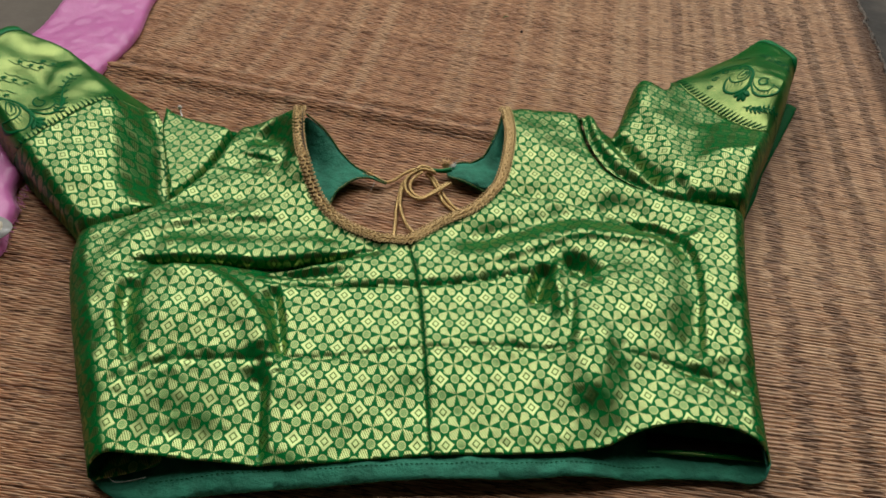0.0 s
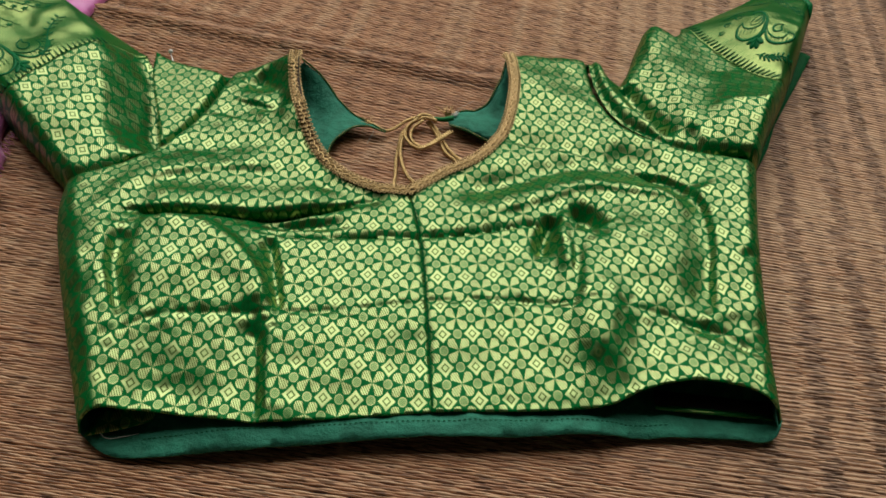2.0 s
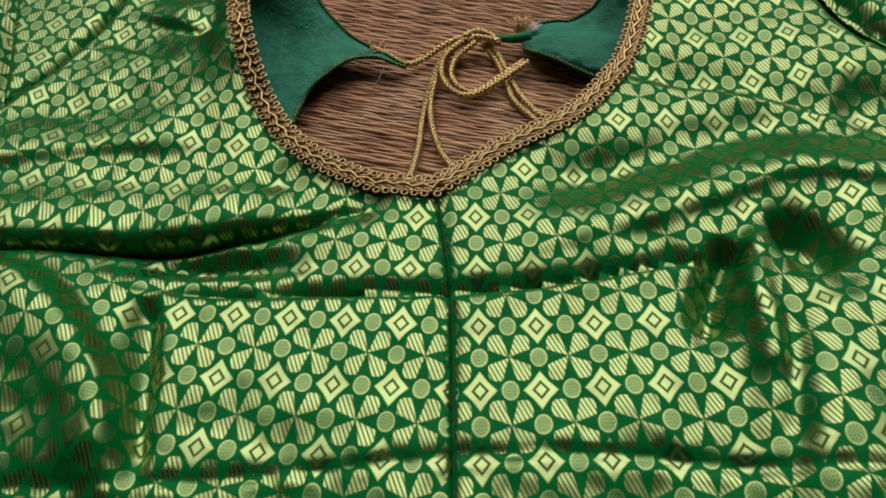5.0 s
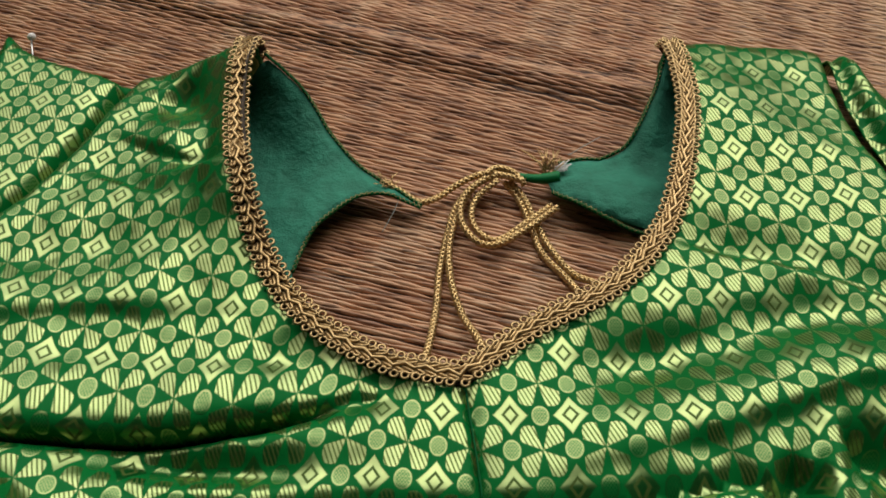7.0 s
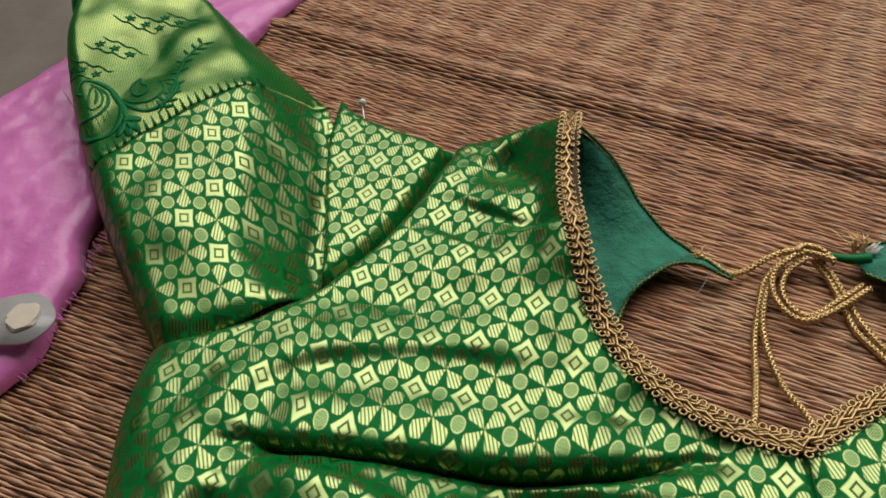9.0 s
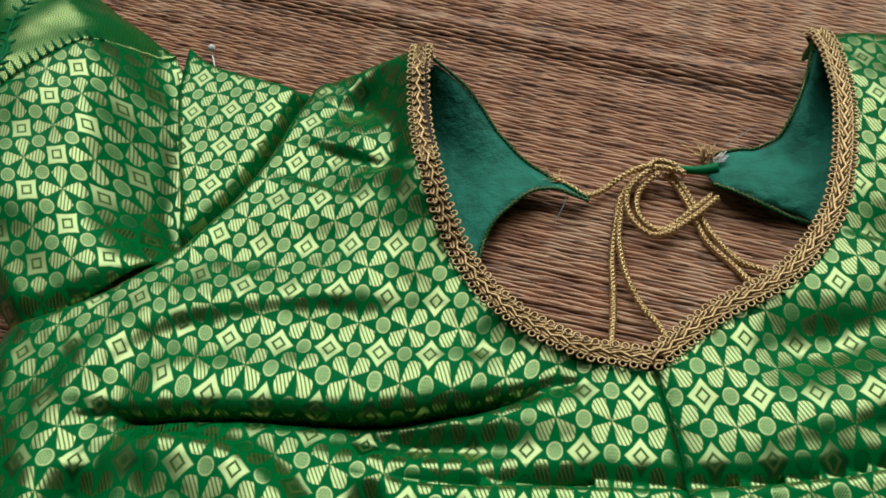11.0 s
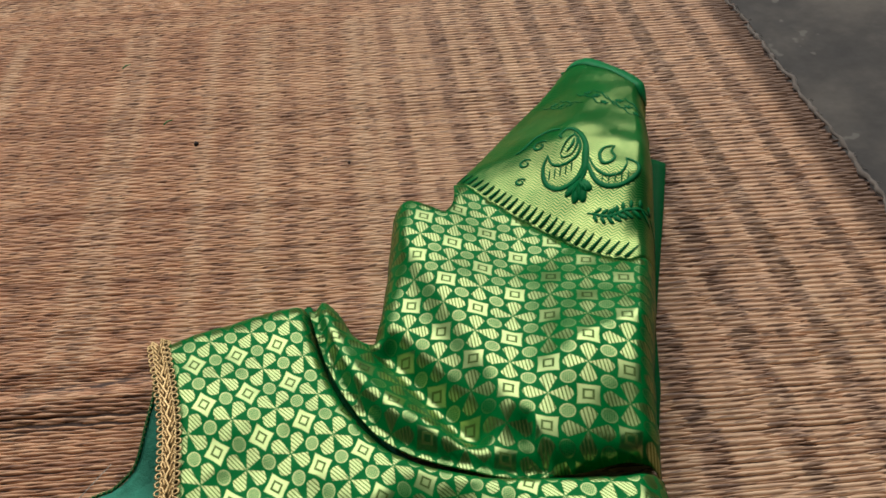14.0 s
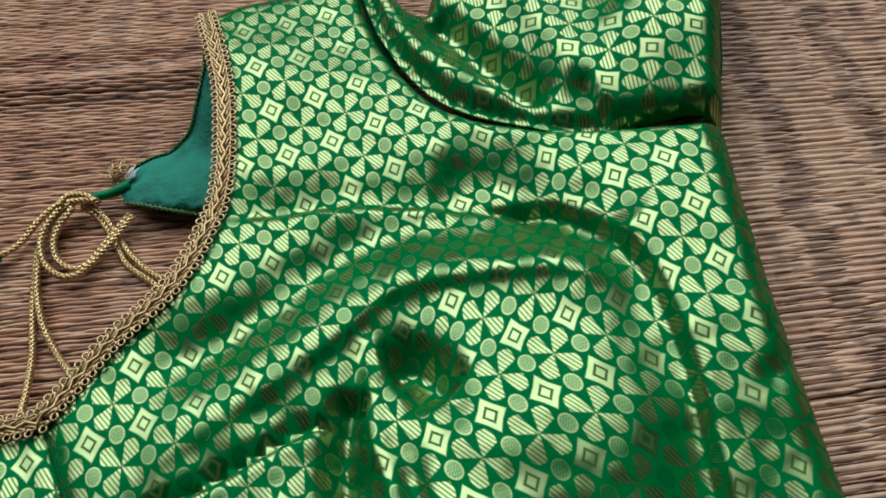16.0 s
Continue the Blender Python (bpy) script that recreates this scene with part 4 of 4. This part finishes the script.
def braid(parent, run, height):
    pts = resample(run, 0.0036)
    bm = bmesh.new()
    d = np.gradient(pts, axis=0)
    d /= np.linalg.norm(d, axis=1)[:, None]
    nrm = np.column_stack([-d[:, 1], d[:, 0]])
    z = height(pts) + 0.0012
    stem = [(*(p + q * 0.0009 * (-1) ** i), h + 0.0007) for i, (p, q, h) in enumerate(zip(pts, nrm, z))]
    tube_into(bm, stem, 0.0008, 6)
    for i in range(1, len(pts) - 1):
        p, t, q, h = pts[i], d[i], nrm[i], z[i]
        for side in (1, -1):
            loop = []
            for k in range(9):
                a = k / 8
                fx = 0.0045 * math.sin(a * math.pi * 0.95) - 0.0006
                fy = side * (0.0006 + 0.0034 * a - 0.0026 * max(0, a - 0.72) * 3.2)
                w = p + t * fx * (1 if a < 0.6 else 0.8) + q * fy
                loop.append((*w, h + 0.0007 * math.sin(a * math.pi) + 0.0002 * random.random()))
            tube_into(bm, loop, 0.00058, 5)
            ring = [(*(p + q * side * 0.0036 + t * (0.0012 + 0.0013 * math.cos(a)) + q * 0.0013 * math.sin(a)), h + 0.0005) for a in np.linspace(0, math.tau, 9)]
            tube_into(bm, ring, 0.00052, 5, cap=False)
    return part("neckline_braid", bm, TRIM, parent, "antique gold looped braid sewn round the neckline")


trim = braid(blouse, NECK, front_height)
# added dark strip below the braid; its colour stands for shade between loops
bm = bmesh.new()
ribbon_into(bm, NECK, 0.0074, front_height, 0.0007, 0.95)
part("braid_gap_shade", bm, simple("dark_braid_gaps", (0.045, 0.026, 0.010), 0.8), trim, "dark strip under the braid, standing for shade in its gaps").modifiers.new("thickness", "SOLIDIFY").thickness = 0.0003
# piping just inside the braid
bm = bmesh.new()
tube_into(bm, lift(resample(NECK, 0.004), front_height, -0.0005), 0.0011, 6)
part("neck_piping", bm, SATIN, blouse, "narrow green piping inside the neckline")

# stitched seams
def stitches(name, parent, run, height, material, pitch, radius, up=0.0004, label=""):
    bm = bmesh.new()
    pts = lift(resample(run, pitch / 2), height, up)
    for a, b in zip(pts[::2], pts[1::2]):
        tube_into(bm, [a, (a + b) / 2 + np.array((0, 0, radius * 0.5)), b], radius, 4)
    return part(name, bm, material, parent, label)


stitches("hem_stitching", back, curve([(-0.165, -0.009), (-0.100, -0.005), (-0.020, 0.000), (0.060, 0.002), (0.140, 0.004)]), back_height, MOTIF, 0.003, 0.00025, label="dark green running stitch")
bm = bmesh.new()
tube_into(bm, lift(resample(curve([(-0.016, 0.184), (-0.009, 0.144), (-0.005, 0.091), (-0.001, 0.010)]) + np.array((0.0006, 0)), 0.003), front_height, 0.0000), 0.00042, 6)
part("front_placket", bm, MOTIF, blouse, "dark green edge of the centre closing")


# drawstring: twisted gold cords
def cord(parent, run, radius=0.0014, lay=0.0062, strands=6):
    """Braided cord: half of the strands wind one way, half the other, over and under."""
    run = resample(curve(run, 10), 0.0007)
    L = np.linalg.norm(np.diff(run, axis=0), axis=1).sum()
    d = np.gradient(run, axis=0)
    d /= np.linalg.norm(d, axis=1)[:, None]
    bm = bmesh.new()
    up = np.array((0, 0, 1.0))
    for k in range(strands):
        way = 1 if k % 2 else -1
        pts = []
        for i, p in enumerate(run):
            turn = i / (len(run) - 1) * L / lay
            a = math.tau * (way * turn + k / strands)
            side = np.cross(d[i], up)
            side /= np.linalg.norm(side) + 1e-9
            r = radius * (0.66 + 0.14 * way * math.sin(math.tau * turn * 3))
            pts.append(p + r * (math.cos(a) * side + math.sin(a) * np.cross(side, d[i])))
        tube_into(bm, pts, radius * 0.42, 4)
    tie(bm)
    return part("cord_length", bm, CORD, parent)


string = thing("drawstring", "twisted gold cord tied in a loose bow across the neck", "drawstring")
for run in ([(-0.052, 0.285, 0.009), (-0.045, 0.282, 0.007), (-0.038, 0.279, 0.005), (-0.031, 0.283, 0.004), (-0.023, 0.289, 0.006), (-0.014, 0.293, 0.008), (-0.005, 0.292, 0.009), (0.004, 0.289, 0.009)],
            [(-0.031, 0.195, 0.010), (-0.029, 0.212, 0.006), (-0.028, 0.229, 0.003), (-0.028, 0.247, 0.002), (-0.026, 0.264, 0.003), (-0.023, 0.279, 0.004), (-0.014, 0.291, 0.006), (-0.004, 0.294, 0.007)],
            [(-0.007, 0.197, 0.011), (-0.012, 0.212, 0.007), (-0.018, 0.224, 0.004), (-0.023, 0.239, 0.004), (-0.025, 0.256, 0.004), (-0.023, 0.271, 0.005), (-0.017, 0.286, 0.007), (-0.007, 0.293, 0.009)],
            [(0.017, 0.277, 0.007), (0.005, 0.266, 0.006), (-0.007, 0.258, 0.005), (-0.015, 0.259, 0.006), (-0.021, 0.269, 0.007), (-0.020, 0.281, 0.008), (-0.011, 0.290, 0.010)],
            [(0.015, 0.280, 0.005), (0.004, 0.270, 0.004), (-0.006, 0.262, 0.003), (-0.013, 0.264, 0.004), (-0.017, 0.272, 0.005), (-0.015, 0.282, 0.006), (-0.007, 0.290, 0.008)],
            [(0.031, 0.224, 0.010), (0.025, 0.236, 0.004), (0.020, 0.245, 0.002), (0.011, 0.257, 0.002), (0.007, 0.270, 0.002), (0.002, 0.284, 0.003), (-0.004, 0.292, 0.005)],
            [(0.040, 0.231, 0.011), (0.030, 0.241, 0.005), (0.022, 0.247, 0.003), (0.014, 0.259, 0.003), (0.009, 0.271, 0.003), (0.004, 0.284, 0.004), (-0.002, 0.292, 0.006)],
            [(-0.012, 0.290, 0.011), (-0.008, 0.295, 0.010), (-0.001, 0.293, 0.010), (0.004, 0.288, 0.008)]):
    cord(string, [np.array(p) for p in run])
bm = bmesh.new()
for i in range(26):
    a = random.uniform(0.7, 2.6)
    r = random.uniform(0.004, 0.011)
    o = np.array((0.013 + random.uniform(-0.002, 0.003), 0.296 + random.uniform(-0.002, 0.002), 0.009))
    e = o + np.array((math.cos(a) * r, math.sin(a) * r, random.uniform(0.000, 0.004)))
    tube_into(bm, [o, (o + e) / 2 + np.array((0.0005, 0, 0.001)), e], 0.00022, 4)
tie(bm)
part("frayed_end", bm, CORD, string, "frayed gold thread end")
bm = bmesh.new()
for i in range(22):
    a = random.uniform(-0.6, 0.9)
    r = random.uniform(0.002, 0.006)
    o = np.array((0.017 + random.uniform(-0.001, 0.001), 0.296 + random.uniform(-0.002, 0.002), 0.0095))
    e = o + np.array((math.cos(a) * r, math.sin(a) * r, random.uniform(0.000, 0.002)))
    tube_into(bm, [o, e], 0.0003, 4)
tie(bm)
part("white_tuft", bm, WHITE, string, "small tuft of white thread")
bm = bmesh.new()
for i in range(16):
    o = np.array((-0.052 + random.uniform(-0.003, 0.003), 0.286 + random.uniform(-0.003, 0.002), 0.009))
    e = o + np.array((random.uniform(-0.004, 0.004), random.uniform(-0.002, 0.005), 0.001))
    tube_into(bm, [o, e], 0.00025, 4)
tie(bm)
part("frayed_end", bm, CORD, string, "frayed gold thread end")
bm = bmesh.new()
tube_into(bm, curve([(0.018, 0.292, 0.009), (0.009, 0.291, 0.0085), (-0.001, 0.293, 0.008)], 6), 0.0026, 8, lambda s: 1 - 0.5 * s)
part("green_tab", bm, SATIN, string, "rolled green cloth tab holding the cord")

# loose threads
for k, run in enumerate(([(-0.046, 0.279, 0.008), (-0.048, 0.272, 0.006), (-0.052, 0.265, 0.002)], [(-0.006, 0.006, 0.012), (-0.008, -0.003, 0.009), (-0.016, -0.008, 0.007)],
                         [(0.036, 0.318, 0.008), (0.030, 0.312, 0.009), (0.022, 0.305, 0.009)], [(-0.168, -0.006, 0.008), (-0.183, -0.010, 0.009), (-0.190, -0.006, 0.008)])):
    bm = bmesh.new()
    tube_into(bm, curve(run, 8), 0.00022, 4)
    tagged(part("loose_thread", bm, THREAD), "short loose grey-green sewing thread", "thread")

# pearl-headed pin
pin = thing("safety_pin", "pearl-headed pin stuck through the shoulder edge", "pin")
bm = bmesh.new()
bmesh.ops.create_uvsphere(bm, u_segments=14, v_segments=10, radius=0.0020, matrix=Matrix.Translation((-0.2235, 0.3595, 0.0220)))
part("bead", bm, PEARL, pin, "cream pearl bead")
bm = bmesh.new()
tube_into(bm, [(-0.2235, 0.3590, 0.0225), (-0.221, 0.352, 0.0205), (-0.218, 0.344, 0.0195)], 0.0005, 6)
part("needle", bm, STEEL, pin)

# woven label inside the hem
tag = thing("woven_label", "dark woven strip with a pale gold edge inside the hem", "label")
bm = bmesh.new()
a, b = np.array((0.133, 0.013)), np.array((0.203, 0.006))
for o, w, z in ((0.0, 0.0035, 0.0092),):
    n_ = np.array((0.1, 0.995))
    q = [a, b, b + n_ * w, a + n_ * w]
    bm.faces.new([bm.verts.new((*p, z)) for p in q])
part("gold_edge", bm, BORDER, tag, "pale gold woven edge").modifiers.new("thickness", "SOLIDIFY").thickness = 0.0006
bm = bmesh.new()
q = [a + n_ * 0.0037, b + n_ * 0.0037, b + n_ * 0.012, a + n_ * 0.014]
bm.faces.new([bm.verts.new((*p, 0.0092)) for p in q])
part("strip", bm, SPECK, tag).modifiers.new("thickness", "SOLIDIFY").thickness = 0.0006

# ---- pink satin in its wrapper, on the mat's edge ----
pink = thing("pink_cloth", "folded pink satin cloth in a thin plastic wrapper", "cloth")
PINK_RUN = np.vstack([curve([(-0.330, 0.170), (-0.322, 0.191), (-0.327, 0.215), (-0.327, 0.236), (-0.338, 0.264), (-0.335, 0.330), (-0.325, 0.400), (-0.318, 0.450)])[:-1],
                      curve([(-0.318, 0.450), (-0.303, 0.512), (-0.304, 0.590), (-0.290, 0.680)])[:-1], curve([(-0.290, 0.680), (-0.350, 0.690), (-0.400, 0.640)])[:-1],
                      curve([(-0.400, 0.640), (-0.404, 0.560), (-0.420, 0.470), (-0.438, 0.400), (-0.470, 0.320), (-0.500, 0.200)])[:-1], curve([(-0.500, 0.200), (-0.420, 0.150), (-0.330, 0.170)])[:-1]])


def pink_height(P):
    z = 0.0075 + 0.004 * soft_noise(P, 14, 9.1) + 0.0016 * np.abs(soft_noise(P, 60, 4.4)) + 0.0012 * soft_noise(P, 120, 1.9)
    d, _, _ = run_dist(P, np.vstack([PINK_RUN, PINK_RUN[:1]]))
    k = 1 - np.clip(d / 0.012, 0, 1)
    z = 0.003 + z * np.sqrt(1 - k * k)
    under = inside(P, np.vstack([SLEEVE_L, BORDER_L[:1]])) | inside(P, BORDER_L)
    return np.where(under, np.minimum(z, 0.0025), z)


sheet("folded_satin", PINK_RUN, pink_height, PINK, pink, None, 0.004)
bm = bmesh.new()
for i in range(60):
    s = i / 59
    p = (np.array((-0.334, 0.268)) * (1 - s) + np.array((-0.328, 0.180)) * s) + np.array((random.uniform(-0.002, 0.004), 0))
    tube_into(bm, [(*p, 0.005), (p[0] + random.uniform(0.002, 0.006), p[1] + random.uniform(-0.003, 0.001), 0.003)], 0.0003, 4)
tie(bm)
part("fringe", bm, PINK, pink, "short frayed pink edge")
tab = thing("plastic_tab", "milky plastic tab with a pale round sticker, on the pink cloth", "tab")
bm = bmesh.new()
run = curve([(-0.372, 0.196), (-0.345, 0.212), (-0.330, 0.215), (-0.317, 0.204), (-0.322, 0.190), (-0.340, 0.186), (-0.368, 0.180)], 5)
bm.faces.new([bm.verts.new((x, y, 0.0165)) for x, y in run][::-1])
part("film", bm, CLEAR, tab, "milky clear plastic").modifiers.new("thickness", "SOLIDIFY").thickness = 0.0008
bm = bmesh.new()
bmesh.ops.create_cone(bm, cap_ends=True, segments=36, radius1=0.0078, radius2=0.0070, depth=0.0012, matrix=Matrix.Translation((-0.331, 0.202, 0.0176)))
for v in bm.verts:
    v.co += Vector((noise.noise(v.co * 260), noise.noise(v.co * 260 + Vector((5, 0, 0))), 0)) * 0.0016
part("sticker", bm, simple("cream_sticker", (0.62, 0.54, 0.42), 0.6), tab, "cream round sticker", smooth=False)

# crumpled scrap of clear film at the edge of the pink cloth
bm = bmesh.new()
bmesh.ops.create_icosphere(bm, subdivisions=3, radius=0.0058, matrix=Matrix.Translation((-0.341, 0.4592, 0.0062)))
for v in bm.verts:
    k = 1.0 + 0.55 * noise.noise(v.co * 330)
    v.co = Vector((-0.341 + (v.co.x - -0.341) * k * 0.9, 0.4592 + (v.co.y - 0.4592) * k * 1.3, 0.0062 + (v.co.z - 0.0062) * 0.62 * k))
tagged(part("plastic_scrap", bm, CLEAR, smooth=False), "crumpled scrap of milky clear film beside the sleeve", "scrap")

# bits on the mat
for x, y, m, r in ((0.099, 0.544, SPECK, 0.0016), (0.185, 0.484, SPECK, 0.0010)):
    bm = bmesh.new()
    bmesh.ops.create_icosphere(bm, subdivisions=2, radius=r, matrix=Matrix.Translation((x, y, 0.0036)))
    for v in bm.verts:
        v.co += Vector((0, 0, 0.0006)) * noise.noise(v.co * 900)
    tagged(part("crumb", bm, m), "tiny dark crumb lying on the mat", "crumb")
for x, y in ((0.084, 0.577), (0.062, 0.662)):
    bm = bmesh.new()
    tube_into(bm, [(x - 0.003, y - 0.002, 0.0035), (x, y, 0.0042), (x + 0.003, y + 0.001, 0.0036)], 0.0005, 5)
    tagged(part("thread_snip", bm, SATIN), "tiny snip of green thread on the mat", "thread")

# ---- the mat: reeds woven over and under hidden warp threads ----
mat = thing("reed_mat", "brown woven reed mat with grey cloth binding, slightly rumpled", "mat")
mat.matrix_world = pose(0.05, 0.3, 0, 0, 0, MAT_TURN)
inv = mat.matrix_world.inverted()
HALF_L, HALF_R, Y0, Y1 = -0.425, 0.382, -0.50, 0.85
PITCH, WARP = 0.00180, 0.036
CREASES = [((-0.335, 0.455), (-0.095, 0.386), (0.032, 0.350), (0.20, 0.315)), ]
CREASE = curve([tuple((inv @ Vector((x, y, 0)))[:2]) for x, y in CREASES[0]], 6)


def mat_rise(P):
    """Low creases across the mat and a gentle swell."""
    d, side, s = run_dist(P, CREASE)
    q = d * side
    z = 0.0062 * np.exp(-((q - 0.009) / 0.0085) ** 2) + 0.0025 * np.exp(-((q - 0.034) / 0.010) ** 2)
    return np.maximum(z, -0.0010)


# added dark sheet under the reeds; its colour gives the shade in the gaps
bm = bmesh.new()
NX, NY = 42, 130
gv = [[bm.verts.new((HALF_L + (HALF_R - HALF_L) * i / NX, Y0 + (Y1 - Y0) * j / NY, 0)) for i in range(NX + 1)] for j in range(NY + 1)]
flat = [v for row in gv for v in row]
for v, z in zip(flat, mat_rise(np.array([v.co[:2] for v in flat]))):
    v.co.z = z - 0.0012
for j in range(NY):
    for i in range(NX):
        bm.faces.new((gv[j][i], gv[j][i + 1], gv[j + 1][i + 1], gv[j + 1][i]))
base = part("gap_sheet", bm, MAT_BASE, mat)


def slant(y):
    """How far the reeds run askew to the warps, as a slope: the mat is pulled out of square."""
    k = min(1.0, max(0.0, (y + 0.27) / 0.40))
    return 0.05 - 0.19 * k * k * (3 - 2 * k)


def reed_mesh(parity, seed, y):
    """One reed: a shallow half round that rides over and under the warps."""
    rnd = random.Random(seed)
    xs = np.linspace(HALF_L, HALF_R + rnd.uniform(-0.004, 0.003), 190)
    ys = xs * slant(y)
    rise = mat_rise(np.column_stack([xs, y + ys]))
    verts, faces = [], []
    stray, flip, thin = rnd.uniform(-0.0035, 0.0035), -1 if parity else 1, rnd.uniform(-0.00016, 0.00010)
    for i, x in enumerate(xs):
        # plain weave in the middle, long floats between columns of warps towards the edge
        k = min(1.0, max(0.0, (x - 0.10) / 0.10))
        at = x + 0.017 + stray + 0.006 * noise.noise((x * 6, y * 25, 3.0))
        plain = math.tanh(3.0 * math.cos(math.tau * at / (0.55 * WARP)))
        floats = math.tanh(7.0 * (0.42 - math.cos(math.tau * at / WARP)))
        wave = ((1 - k) * plain * 0.95 + k * floats) * flip
        z = 0.00034 * wave + rise[i] + 0.00008 * rnd.uniform(-1, 1)
        dy = ys[i] + 0.00010 * rnd.uniform(-1, 1) + 0.0008 * noise.noise((x * 9, seed * 1.7, 0))
        w = 0.00076 + (0.00028 + 0.00012 * k) * wave + 0.00017 * noise.noise((x * 40, seed * 2.3, 5.0)) + thin
        verts += [(x, dy - w, z - 0.0010), (x, dy - w * 0.66, z + 0.00016), (x, dy + w * 0.50, z + 0.00030), (x, dy + w, z - 0.0010)]
        if i:
            a, b = 4 * (i - 1), 4 * i
            faces += [(a + k, b + k, b + k + 1, a + k + 1) for k in range(3)]
    return verts, faces


rows = [Y0 + PITCH * (k + 0.5) for k in range(int((Y1 - Y0) / PITCH))]
spare_v, spare_f = [], []
for k, y in enumerate(rows):
    near = -0.10 < y < 0.40
    verts, faces = reed_mesh(k % 2, k, y)
    if near:
        me = bpy.data.meshes.new("reed")
        me.from_pydata(verts, [], faces)
        ob = part_of("reed", me, REED, mat)
        ob.location = (0, y, 0)
    else:
        o = len(spare_v)
        spare_v += [(a, b + y, c) for a, b, c in verts]
        spare_f += [tuple(i + o for i in f) for f in faces]
me = bpy.data.meshes.new("outer_reeds")
me.from_pydata(spare_v, [], spare_f)
tagged(part_of("outer_reeds", me, REED, mat), kind="stuff")
# frayed cloth binding along both long edges
hair = random.Random(11)
for x in (HALF_L, HALF_R):
    bm = bmesh.new()
    pts = [(x + 0.0034 * noise.noise((0, y * 45, x)) + 0.0016 * noise.noise((0, y * 190, x)), y, 0.0008 + 0.0012 * noise.noise((y * 140, 0, x))) for y in np.arange(Y0, Y1, 0.002)]
    tube_into(bm, pts, 0.0016, 6, lambda s: 0.75 + 0.9 * noise.noise((s * 260, x, 0)))
    for p in pts[::2]:
        a = hair.uniform(-1.3, 1.3) + (0 if x > 0 else math.pi)
        r = hair.uniform(0.002, 0.006)
        e = (p[0] + math.cos(a) * r, p[1] + math.sin(a) * r, hair.uniform(-0.003, 0.001))
        tube_into(bm, [p, ((p[0] + e[0]) / 2, (p[1] + e[1]) / 2 + 0.0006, p[2]), e], 0.00024, 3)
    part("edge_binding", bm, BINDING, mat, "grey cotton binding of the mat's edge")
